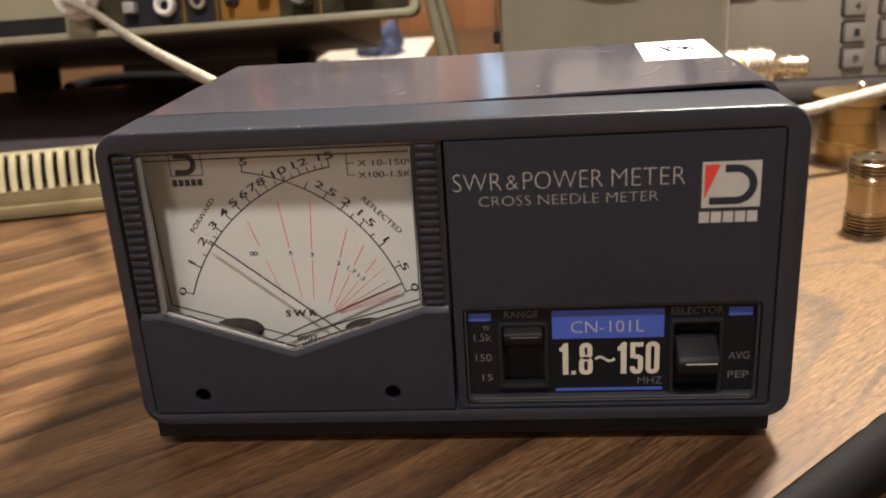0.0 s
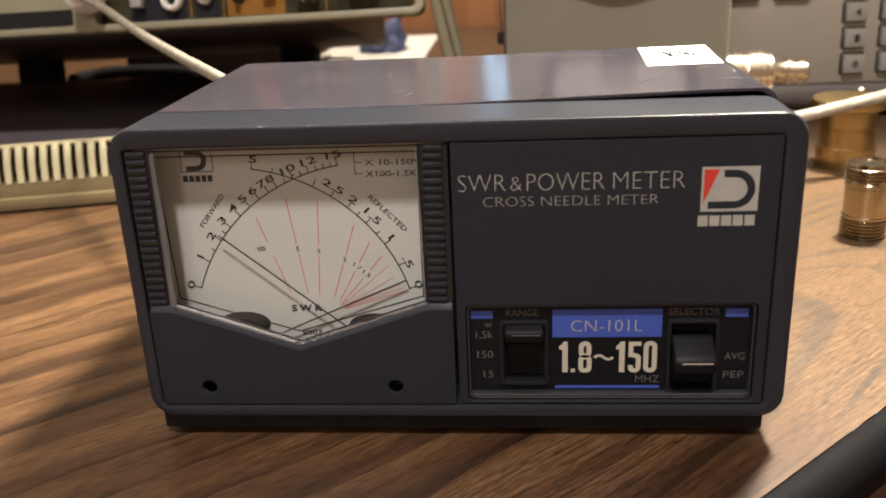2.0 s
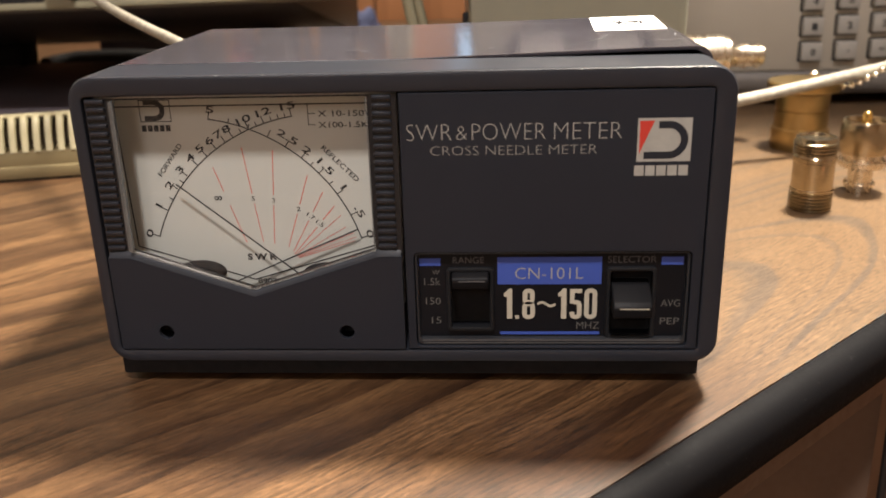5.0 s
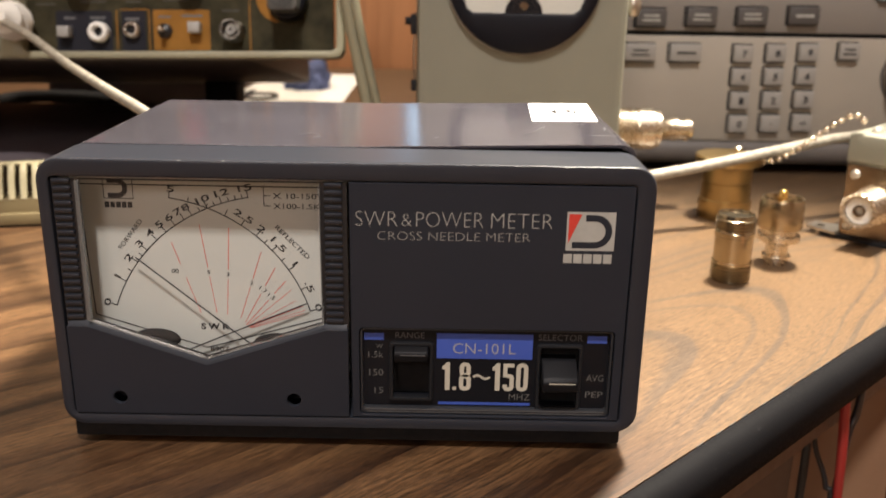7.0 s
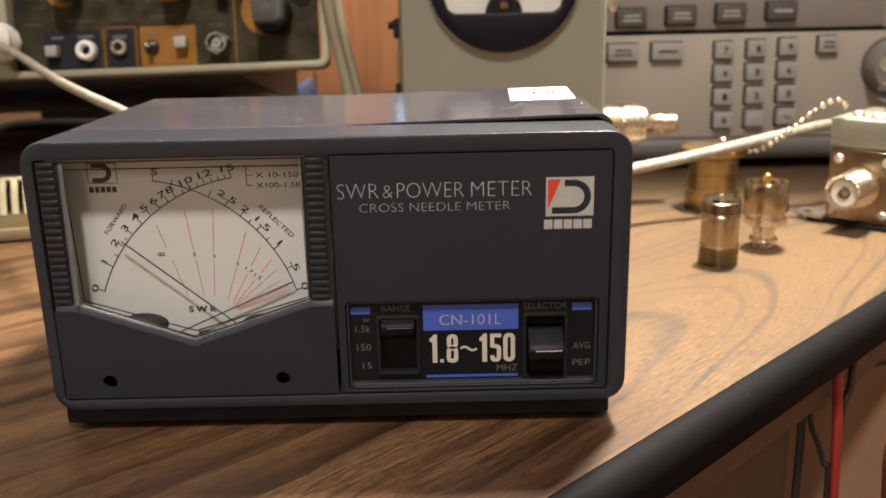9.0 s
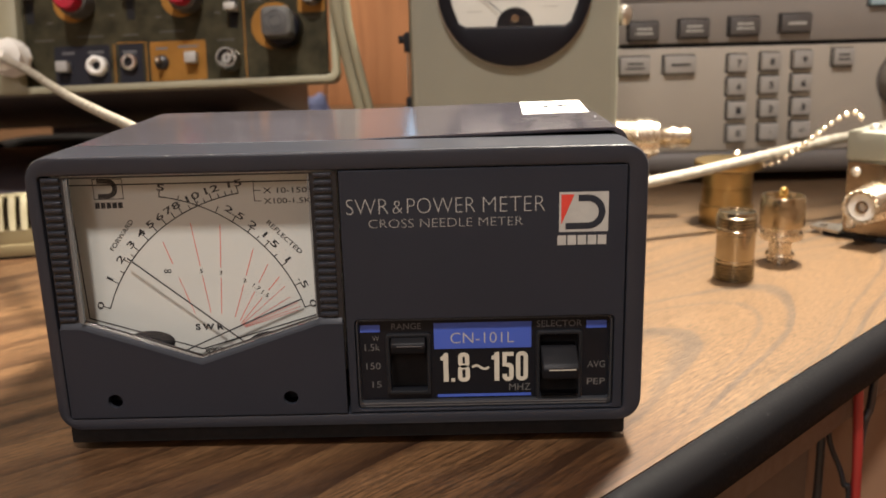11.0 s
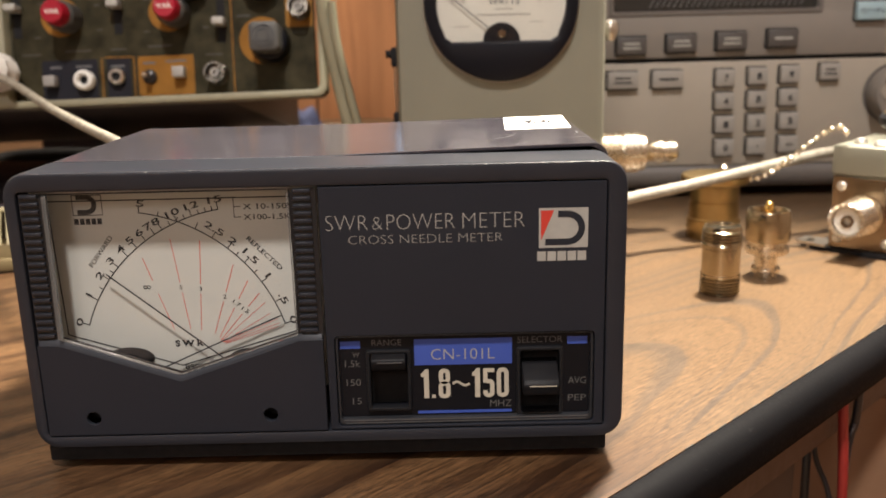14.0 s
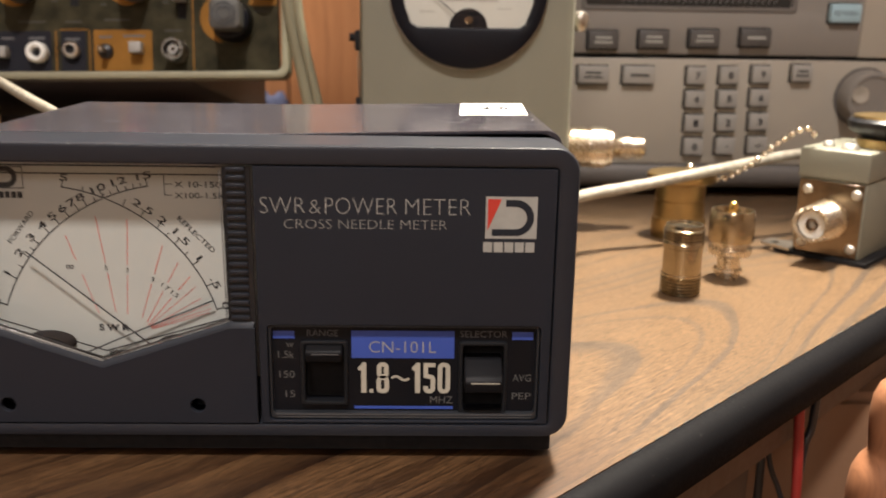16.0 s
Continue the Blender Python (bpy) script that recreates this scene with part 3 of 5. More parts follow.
for x, z in SCREWS:
    part("screw", lathe([(0.0, 0.0), (0.17, 0.0), (0.17, 0.05), (0.10, 0.09), (0, 0.09)], 20, m=outward(x, z, 0.45)), SOOT, meter, "sunk black screw")
rib = mesh_of("rib", box(-0.23, 0.23, -0.10, 0.06, -0.055, 0.055, 0.035, 2), BEZEL)
for side, x_low, x_high in ((0, -7.22, -7.21), (1, -0.37, -0.36)):
    for k in range(20):
        s = k / 19
        part("rib", rib, None, meter, m=at(x_low + (x_high - x_low) * s, 0.10, 3.92 + 3.68 * s))

# window: dial, printed scales, crossed needles, clear cover
DY = 0.95
part("dial", sheet([(-7.46, 2.0), (-0.1, 2.0), (-0.1, 7.66), (-7.46, 7.66)], DY, DY + 0.1), DIAL, meter, "white dial card")
part("dial_border", stroke([(-7.17, 7.30), (-0.81, 7.30), (-0.83, 3.61), (-4.04, 2.68), (-7.05, 3.63)], 0.035, DY, closed=True), DIAL_INK, meter)
FX, FZ, FR = -1.96, 2.29, 4.77
RX, RZ, RR = -5.43, 2.55, 4.45


def scale_marks(cx, cz, r, a0, a1, majors, minors, inward):
    bm = stroke(arc_points(cx, cz, r, a0, a1), 0.032, DY)
    for angles, size in ((majors, 0.20), (minors, 0.12)):
        for a in angles:
            c, s = math.cos(radians(a)), math.sin(radians(a))
            stroke([(cx + r * c, cz + r * s), (cx + (r + size * inward) * c, cz + (r + size * inward) * s)], 0.028, DY, bm=bm)
    return bm


F_MAJOR = (160.3, 151.1, 143.1, 137.8, 132.9, 128.7, 124.9, 121.3, 118.4, 112.8, 107.8, 99.1)
part("forward_scale", scale_marks(FX, FZ, FR, 160.5, 98.9, F_MAJOR, (147.0, 140.4, 115.4, 110.2, 105.4, 103.1, 101.0), 1), DIAL_INK, meter, "black forward power scale")
part("reflected_scale", scale_marks(RX, RZ, RR, 16.3, 82.2, (16.6, 25.1, 33.4, 42.3, 49.7, 55.9, 62.3, 81.9), (37.5, 46.0, 69.0, 75.5), 1), DIAL_INK, meter, "black reflected power scale")


def round_label(words, cx, cz, r, a, size, wide=1.95):
    x, z = cx + r * math.cos(radians(a)), cz + r * math.sin(radians(a))
    return lettering(words, x - wide / 2, x + wide / 2, z - size / 2, z + size / 2, DY - 0.006, a - 90, 0.016, False)


for words, a in zip(("0", "1", "2", "3", "4", "5", "6", "7", "8", "10", "12", "15"), (160.3, 150.9, 143.6, 137.8, 132.9, 128.8, 125.0, 121.6, 118.8, 112.9, 106.7, 99.5)):
    part("numeral", round_label(words, FX, FZ, FR + 0.27, a, 0.18), DIAL_INK, meter)
for words, a in zip(("0", ".5", "1", "1.5", "2", "2.5", "5"), (17.0, 24.8, 34.0, 42.3, 49.8, 56.8, 81.6)):
    part("numeral", round_label(words, RX, RZ, RR + 0.25, a, 0.18), DIAL_INK, meter)
part("lettering", lettering("FORWARD", -6.42, -5.40, 5.87, 6.00, DY - 0.006, 52, 0.012), DIAL_INK, meter)
part("lettering", lettering("REFLECTED", -2.19, -0.97, 5.72, 5.85, DY - 0.006, -46, 0.012), DIAL_INK, meter)
part("lettering", lettering("S W R", -4.19, -3.41, 3.22, 3.41, DY - 0.006, 0, 0.045), DIAL_INK, meter)
part("lettering", lettering("X 10-150W", -2.06, -0.58, 6.98, 7.13, DY - 0.006, 0, 0.01), DIAL_INK, meter)
part("lettering", lettering("X100-1.5KW", -2.06, -0.52, 6.70, 6.85, DY - 0.006, 0, 0.01), DIAL_INK, meter)
part("bracket_line", stroke([(-2.12, 7.06), (-2.30, 7.06), (-2.30, 7.34)], 0.022, DY, bm=stroke([(-2.12, 6.78), (-2.30, 6.78), (-2.30, 7.06)], 0.022, DY)), DIAL_INK, meter)
mark = stroke([(-6.51, 6.92), (-5.74, 6.92), (-5.74, 7.45), (-6.51, 7.45)], 0.022, DY, closed=True)
stroke([(-6.40, 7.00), (-6.16, 7.00), *arc_points(-6.14, 7.20, 0.20, -90, 90, 12), (-6.40, 7.40)], 0.13, DY, bm=mark)
part("maker_mark", mark, DIAL_INK, meter, "small dark maker's mark on the dial")
for k in range(5):
    part("maker_bar", bars([(-6.51 + 0.152 * k, -6.39 + 0.152 * k, 6.67, 6.83)], DY), DIAL_INK, meter)
part("lettering", lettering("8907", -3.98, -3.46, 2.56, 2.71, DY - 0.006, 0, 0.02), DIAL_INK, meter)
RAYS = (("\u221e", (-4.83, 5.73), (-4.16, 3.70), 0.40, 0.13), ("5", (-4.05, 6.23), (-3.73, 3.72), 0.53, 0.09), ("3", (-3.27, 6.16), (-3.44, 3.68), 0.53, 0.09),
        ("2", (-2.44, 5.49), (-3.08, 3.58), 0.46, 0.09), ("1.7", (-2.08, 5.05), (-2.96, 3.46), 0.40, 0.09), ("1.5", (-1.80, 4.69), (-2.94, 3.38), 0.36, 0.09),
        ("", (-1.66, 4.43), (-2.91, 3.36), 0, 0), ("", (-1.56, 4.11), (-2.88, 3.33), 0, 0), ("", (-1.36, 3.96), (-2.86, 3.32), 0, 0),
        ("", (-1.30, 3.84), (-2.84, 3.30), 0, 0), ("", (-1.34, 3.74), (-2.82, 3.28), 0, 0))
for words, a, b, s, gap in RAYS:
    a, b = Vector(a), Vector(b)
    if words:
        g = gap * 1.5 / (b - a).length
        bm = stroke([a, a.lerp(b, s - g)], 0.022, DY)
        part("swr_ray", stroke([a.lerp(b, s + g), b], 0.020, DY, bm=bm), DIAL_RED, meter, "thin red ray on the dial")
        q = a.lerp(b, s)
        part("numeral", lettering(words, q.x - 0.65, q.x + (0.65 if ord(words[0]) < 999 else 0.2), q.y - 0.058, q.y + 0.058, DY - 0.006, 0 if len(words) < 2 else -38, 0.01, False), DIAL_INK, meter)
    else:
        part("swr_ray", stroke([a, b], 0.015, DY), DIAL_RED, meter, "thin red ray on the dial")
part("needle", tube([(-5.74, DY - 0.26, 5.37), (-4.3, DY - 0.26, 4.175), (-2.80, DY - 0.26, 2.93)], 0.020, 8, 4), DIAL_INK, meter, "thin black needle")
part("needle", tube([(-1.20, DY - 0.20, 4.12), (-2.8, DY - 0.20, 3.44), (-4.49, DY - 0.20, 2.70)], 0.020, 8, 4), DIAL_INK, meter, "thin black needle")
for x, z in ((-5.44, 2.92), (-2.10, 2.84)):
    part("movement_boss", lathe([(0, 0), (0.62, 0), (0.60, 0.10), (0.42, 0.26), (0, 0.30)], 28, m=outward(x, z, DY) @ Matrix.Diagonal((1.06, 0.50, 1, 1))), SOOT, meter, "dark movement cover in the dial window")
cover_line = [(-6.86, 3.86), (-3.80, 2.81), (-0.66, 3.85), (-0.68, 7.65), (-6.81, 7.65)]
glass = part("window_cover", sheet(cover_line, -0.10, 0.06), CLEAR, meter, "clear plastic window cover")
glass.visible_shadow = False
# the cover's thick moulded side, and the white tray wall behind it
part("cover_side", sheet([(-6.85, 3.87), (-6.78, 3.85), (-6.73, 7.62), (-6.80, 7.62)], -0.07, 0.05), LIP, meter, "frosted side of the window cover")
part("tray_wall", sheet([(-7.45, 3.3), (-7.24, 3.3), (-7.30, 7.6), (-7.45, 7.6)], 0.20, DY - 0.01), PAPER, meter, "white wall of the dial tray")
# unseen white strip, added to brighten the upper part of the dial
part("tray_top", box(-7.24, -0.12, 0.20, DY - 0.01, 7.645, 7.68), PAPER, meter, "white strip added above the dial to bounce light")
part("cover_edge", stroke([(-6.80, 7.61), (-6.85, 3.88), (-3.80, 2.84), (-0.68, 3.87), (-0.70, 7.61)], 0.028, -0.095, 0.012), LIP, meter, "bright moulded edge of the window cover")

# right half: face plate, printing, switch panel
CTRL = rounded(0.26, 7.04, 1.20, 3.74, 0.12, 3)
crisp(part("face_plate", sheet([(0.05, 1.12), (7.285, 1.12), (7.285, 7.685), (0.05, 7.685)], 0.0, 0.40, [CTRL], 0.03), PLATE, meter, "satin charcoal face plate"))
for words, x0, x1, z0, z1 in (("SWR", 0.21, 1.27, 6.56, 6.95), ("&", 1.38, 1.63, 6.57, 6.89), ("POWER", 1.75, 3.46, 6.56, 6.95), ("METER", 3.66, 5.22, 6.56, 6.94)):
    part("lettering", lettering(words, x0, x1, z0, z1, -0.006, 0, -0.027), INK, meter, "silver printed title word")
part("lettering", lettering("CROSS NEEDLE METER", 0.76, 4.66, 6.20, 6.42, -0.006, 0, -0.024), FADED_INK, meter, "silver printed subtitle")
emblem = part("emblem", bars([(5.58, 6.82, 5.99, 7.02)], 0.0), INK, meter, "pale square maker's emblem")
part("emblem_wedge", sheet([(5.63, 6.18), (5.63, 6.96), (5.96, 6.96)], -0.014, -0.010), RED_INK, emblem, "red wedge of the emblem")
part("emblem_band", stroke([(5.74, 6.14), (6.30, 6.14), *arc_points(6.30, 6.50, 0.36, -80, 80, 16), (6.30, 6.86), (6.06, 6.86)], 0.17, -0.006, 0.003), PLATE, emblem, "dark curved band of the emblem")
for k in range(5):
    part("maker_bar", bars([(5.54 + 0.255 * k, 5.76 + 0.255 * k, 5.65, 5.90)], 0.0), INK, meter, "pale bar under the emblem")
part("switch_panel", sheet(rounded(0.30, 6.98, 1.24, 3.74, 0.10, 3), 0.22, 0.5,
                           [rounded(1.12, 2.16, 1.63, 3.21, 0.06, 2), rounded(5.09, 6.17, 1.45, 3.21, 0.06, 2)]), GLOSS_BLACK, meter, "glossy black switch panel")
part("panel_rim", sheet(rounded(0.28, 7.02, 1.22, 3.72, 0.11, 3), 0.06, 0.23, [rounded(0.34, 6.95, 1.38, 3.67, 0.08, 3)], 0.02), LEAD_GREY, meter, "dark grey rim of the switch panel")
# highlight on the lower rim, drawn as two pale lines
part("rim_gleam", bars([(0.40, 6.90, 1.325, 1.355), (0.44, 6.88, 1.255, 1.28)], 0.058), DIM_INK, meter, "pale line drawn for the rim's highlight")
PY = 0.215
for x0, x1, z0, z1 in ((2.32, 4.90, 2.81, 3.54), (2.38, 4.89, 1.43, 1.51), (0.37, 0.90, 3.32, 3.52), (6.35, 6.88, 3.32, 3.53)):
    part("blue_patch", bars([(x0, x1, z0, z1)], PY), BLUE, meter, "royal blue printed patch")
for words, x0, x1, z0, z1, ink, bold in (("CN-101L", 2.76, 4.44, 2.96, 3.26, INK, -0.012), ("MHZ", 4.31, 4.88, 1.59, 1.78, SMALL_INK, -0.005),
                                         ("RANGE", 1.21, 1.99, 3.385, 3.555, DIM_INK, 0), ("SELECTOR", 5.04, 6.23, 3.38, 3.555, DIM_INK, 0),
                                         ("W", 0.69, 0.87, 3.08, 3.21, SMALL_INK, 0), ("1.5k", 0.48, 0.88, 2.80, 2.99, SMALL_INK, -0.005), ("150", 0.50, 0.88, 2.27, 2.46, SMALL_INK, -0.005),
                                         ("15", 0.64, 0.88, 1.74, 1.92, SMALL_INK, -0.005), ("AVG", 6.39, 6.86, 2.20, 2.39, SMALL_INK, -0.005), ("PEP", 6.39, 6.87, 1.71, 1.89, SMALL_INK, -0.005)):
    part("lettering", lettering(words, x0, x1, z0, z1, PY - 0.012, 0, bold), ink, meter)


def condensed(character, x, wide):
    """A tall, heavy, narrow figure of the band's printing."""
    w, low, high, mid = 0.118, 1.87, 2.69, 2.30
    a, b, lo, hi = x + w / 2, x + wide - w / 2, low + 0.05, high - 0.05
    if character == "1":
        return sheet([(b - w * 0.56, low), (b + w * 0.56, low), (b + w * 0.56, high), (b - w * 0.30, high), (b - w * 0.62, 2.62), (x + 0.02, 2.57), (x + 0.02, 2.48), (b - w * 0.56, 2.48)], PY - 0.012, PY)
    if character == "8":
        bm = stroke(rounded(a + 0.01, b - 0.01, mid + 0.02, hi, 0.08, 4), w, PY, 0.012, True)
        return stroke(rounded(a, b, lo, mid - 0.02, 0.08, 4), w, PY, 0.012, True, bm)
    if character == "0":
        return stroke(rounded(a, b, lo, hi, 0.09, 4), w, PY, 0.012, True)
    low_loop = rounded(a, b, lo, 2.32, 0.08, 4)[:5] + [(a + 0.09, 2.32), (a, 2.26)]
    hook = [(a, 2.06), *rounded(a, b, lo, 2.32, 0.08, 4)[10:], *low_loop[:5], (a + 0.04, 2.32)]
    return stroke([(b + w / 2, hi - 0.01), (a, hi - 0.01), (a, 2.28)], w * 0.95, PY, 0.012, bm=stroke(hook, w, PY, 0.014))


for character, x, wide in (("1", 2.46, 0.22), ("8", 2.94, 0.32), ("1", 3.82, 0.22), ("5", 4.13, 0.30), ("0", 4.49, 0.32)):
    part("numeral", condensed(character, x, wide), CREAM_INK, meter, "heavy warm white numeral")
part("numeral", bars([(2.76, 2.86, 1.87, 1.97)], PY, 0.012), CREAM_INK, meter)
part("tilde", stroke([(3.32 + 0.45 * k / 16, 2.27 + 0.052 * math.sin(2 * math.pi * k / 16)) for k in range(17)], 0.066, PY, 0.012), CREAM_INK, meter)


def slide_knob(x0, x1, profile):
    """A lever seen end on as (depth, height), drawn out across its slot."""
    bm = bmesh.new()
    ends = [[bm.verts.new((x, y, z)) for y, z in profile] for x in (x0, x1)]
    n = len(profile)
    for k in range(n):
        bm.faces.new((ends[0][k], ends[0][(k + 1) % n], ends[1][(k + 1) % n], ends[1][k]))
    bm.faces.new(ends[0])
    bm.faces.new(ends[1])
    bmesh.ops.bevel(bm, geom=bm.edges[:], offset=0.045, segments=3, profile=0.5, affect="EDGES")
    return bm


for x0, x1, z0, profile, line_y, line_z, ink in (
        (1.05, 2.23, 1.56, [(0.62, 3.20), (0.16, 3.19), (-0.08, 3.08), (-0.10, 2.98), (-0.04, 2.78), (0.62, 2.74)], -0.102, 3.02, DIM_INK),
        (5.02, 6.24, 1.33, [(0.62, 2.82), (0.24, 2.80), (-0.26, 2.50), (-0.36, 2.38), (-0.32, 2.10), (0.62, 2.04)], -0.352, 2.375, CREAM_INK)):
    part("switch_frame", sheet(rounded(x0, x1, z0, 3.28, 0.08, 3), 0.12, 0.32, [rounded(x0 + 0.10, x1 - 0.10, z0 + 0.10, 3.18, 0.05, 2)], 0.03), SWITCH, meter, "dark switch frame")
    part("switch_well", sheet(rounded(x0 + 0.05, x1 - 0.05, z0 + 0.05, 3.23, 0.05, 2), 0.62, 0.70), SOOT, meter)
    knob = part("slide_knob", slide_knob(x0 + 0.13, x1 - 0.13, profile), KNOB_BLACK, meter, "black slide switch knob")
    part("knob_line", bars([(x0 + 0.30, x1 - 0.22, line_z - 0.016, line_z + 0.016)], line_y, 0.012), ink, knob, "pale line on the switch knob")


def steel_cover():
    """Folded sheet, open at the front and bottom, with rounded shoulders; bowed up towards its right side."""
    shoulder = [(-7.66, 1.25), (-7.66, 7.78), *[(-7.24 - 0.42 * math.cos(radians(15 * k)), 7.78 + 0.42 * math.sin(radians(15 * k))) for k in range(1, 7)],
                *[(-7.24 + 14.48 * k / 12, 8.20) for k in range(1, 12)],
                *[(7.24 + 0.42 * math.sin(radians(15 * k)), 7.78 + 0.42 * math.cos(radians(15 * k))) for k in range(0, 6)], (7.66, 7.78), (7.66, 1.25)]
    inner = [(x * 0.985, z - 0.10 if z > 2 else z) for x, z in shoulder][::-1]
    bm = sheet(shoulder + inner, 1.97, 9.78, (), 0.03)
    for v in bm.verts:
        if v.co.z > 6 and v.co.x > 0:
            v.co.z += (0.17 - 0.006 * (v.co.y - 1.8)) * min(1, v.co.x / 6.6)
    return bm


crisp(part("cover", steel_cover(), COVER, meter, "plum-grey painted steel cover, scuffed"))
part("chassis", box(-7.5, 7.5, 1.82, 9.72, 0.72, 7.95, 0.05, 1), SOOT, meter)
part("base_plate", box(-7.72, 7.45, 0.30, 9.75, 0.22, 0.735, 0.08, 2), SOOT, meter, "black base plate")
part("back_panel", box(-7.5, 7.5, 9.73, 9.88, 0.9, 7.9, 0.03, 1), CHASSIS, meter)
for x in (-6.6, 6.6):
    for y in (1.6, 9.4):
        part("foot", lathe([(0.55, 0.0), (0.62, 0.08), (0.62, 0.70), (0.0, 0.70)], 20, m=turned(x=x, y=y)), SOOT, meter, "black rubber foot")
for x in (-6.0, 5.6):
    part("socket", lathe([(0.75, 0), (0.75, 0.2), (0.55, 0.2), (0.55, 1.0), (0, 1.0)], 24, m=pose(x, 9.87, 5.6, -90, 0, 0)), NICKEL, meter, "nickel coax socket")
label_sheet = part("label_sticker", box(-1.02, 1.02, -1.80, 1.80, 0, 0.012), PAPER, meter, "white paper sticker on the cover", m=at(6.26, 7.62, 8.332, 0, -1.2, -3))
for x, y, run, turn in ((-4.6, 4.2, 0.5, 20), (-2.1, 6.4, 0.3, 100), (-1.55, 3.6, 0.7, 35), (-1.2, 3.3, 0.5, 70), (0.9, 7.9, 0.4, 10), (2.2, 3.1, 0.25, 60), (3.4, 8.6, 1.6, 4),
                        (4.3, 8.2, 0.9, -8), (5.0, 3.9, 1.3, 52), (5.3, 4.6, 0.8, 66), (6.6, 5.2, 0.5, 40), (6.9, 3.3, 0.9, 3), (7.15, 4.4, 0.6, 80), (-5.9, 7.6, 0.4, 15), (-3.3, 8.8, 0.7, -12)):
    c, n = math.cos(radians(turn)), math.sin(radians(turn))
    mark = bmesh.new()
    lift = (0.17 - 0.006 * (y - 1.8)) * max(0.0, min(1, x / 6.6)) + 8.205
    sides = [[], []]
    for k in range(6):
        u, bend = run * (k / 5 - 0.5), 0.016 * math.sin(2.1 * k + x)
        wide = 0.016 * math.sin(math.pi * (k + 0.4) / 5.8) + 0.004
        for j, off in enumerate((bend - wide, bend + wide)):
            sides[j].append(mark.verts.new((x + c * u - n * off, y + n * u + c * off, lift + 0.008)))
    for k in range(5):
        mark.faces.new((sides[0][k], sides[0][k + 1], sides[1][k + 1], sides[1][k]))
    part("scratch", mark, SCUFF, meter, "pale scratch in the cover's paint")
scribble = bmesh.new()
for line in (((-0.40, 0.62), (-0.30, 0.2), (-0.22, -0.35)), ((-0.12, 0.50), (-0.24, 0.0), (0.04, -0.35)), ((0.06, 0.45), (0.16, 0.1), (0.30, -0.20)), ((0.22, 0.25), (0.46, 0.05), (0.40, -0.40))):
    tube([(x, y, 0.02) for x, y in line], 0.035, 6, 4, scribble)
part("scribble", scribble, SOOT, label_sheet, "small dark marks on the sticker")


# ---------------------------------------------------------------- loose connectors on the bench
def threaded(r, z0, z1, pitch=0.16, deep=0.05):
    out, z = [], z0
    while z + pitch <= z1 + 1e-6:
        out += [(r - deep, z), (r, z + pitch * 0.35), (r, z + pitch * 0.6), (r - deep, z + pitch)]
        z += pitch
    return out


barrel = thing("barrel_adapter", at(14.97, 14.92, 0), "nickel double-female barrel adapter standing on the bench", "connector")
part("shell", lathe([(0.0, 0.0), (0.74, 0.0), (0.76, 0.04), (0.76, 0.74), (0.80, 0.78), (0.84, 0.82), (0.84, 0.90), (0.80, 0.94), (0.80, 2.02), (0.84, 2.06), (0.84, 2.22), (0.79, 2.28), (0.78, 2.32), (0.78, 2.94), (0.76, 3.0), (0.68, 3.0), (0.66, 2.94), (0.64, 2.6), (0.0, 2.6)], 56), DULL_NICKEL, barrel)
# threads use a darker nickel that holds the shade of their grooves
for z0, z1 in ((0.06, 0.74), (2.32, 2.92)):
    part("thread", lathe([(0.74, z0), *threaded(0.84, z0, z1, 0.135, 0.09), (0.74, z1)], 56), DARK_NICKEL, barrel, "screw thread, groove shade in its colour")
part("insulator", lathe([(0.0, 2.61), (0.48, 2.61), (0.48, 2.84), (0.18, 2.86), (0.16, 2.65), (0, 2.65)], 28), PTFE, barrel, "white insulator")
part("contact", lathe([(0.0, 2.62), (0.15, 2.62), (0.15, 2.90), (0.07, 2.92), (0.06, 2.7), (0, 2.7)], 20), GOLD, barrel, "gold contact")

plug = thing("coax_plug", at(17.79, 17.30, 0), "nickel coax plug standing upside down on the bench", "connector")
part("stem", lathe([(0.0, 0.0), (0.46, 0.0), (0.50, 0.05), (0.50, 0.20), (0.60, 0.24), (0.63, 0.30), (0.63, 0.42), (0.58, 0.48), (0.50, 0.50), (0.50, 1.02), (0.56, 1.08), (0.56, 1.2), (0, 1.2)], 40), NICKEL, plug)
part("flange", lathe([(0.0, 1.10), (0.84, 1.10), (0.93, 1.16), (0.95, 1.22), (0.95, 1.42), (0.90, 1.47), (0.82, 1.50), (0.82, 1.74), (0.0, 1.74)], 44), NICKEL, plug)
bm = bmesh.new()
ring_n = 128
rings = []
for z, r, knurl in ((1.70, 0.84, 0), (1.74, 0.95, 0.01), (1.84, 0.97, 0.016), (2.72, 0.97, 0.016), (2.80, 0.96, 0.02), (2.86, 0.95, 0), (3.06, 0.95, 0), (3.12, 0.91, 0), (3.12, 0.84, 0), (3.05, 0.80, 0), (2.45, 0.78, 0)):
    ring = [(r + knurl * (k % 2 - 0.5)) for k in range(ring_n)]
    rings.append([bm.verts.new((q * math.cos(2 * math.pi * k / ring_n), q * math.sin(2 * math.pi * k / ring_n), z)) for k, q in enumerate(ring)])
for a, b in zip(rings, rings[1:]):
    for k in range(ring_n):
        bm.faces.new((a[k], a[(k + 1) % ring_n], b[(k + 1) % ring_n], b[k]))
bm.faces.new(rings[0])
bm.faces.new(rings[-1])
part("coupling_nut", bm, DULL_NICKEL, plug, "knurled nickel coupling nut")
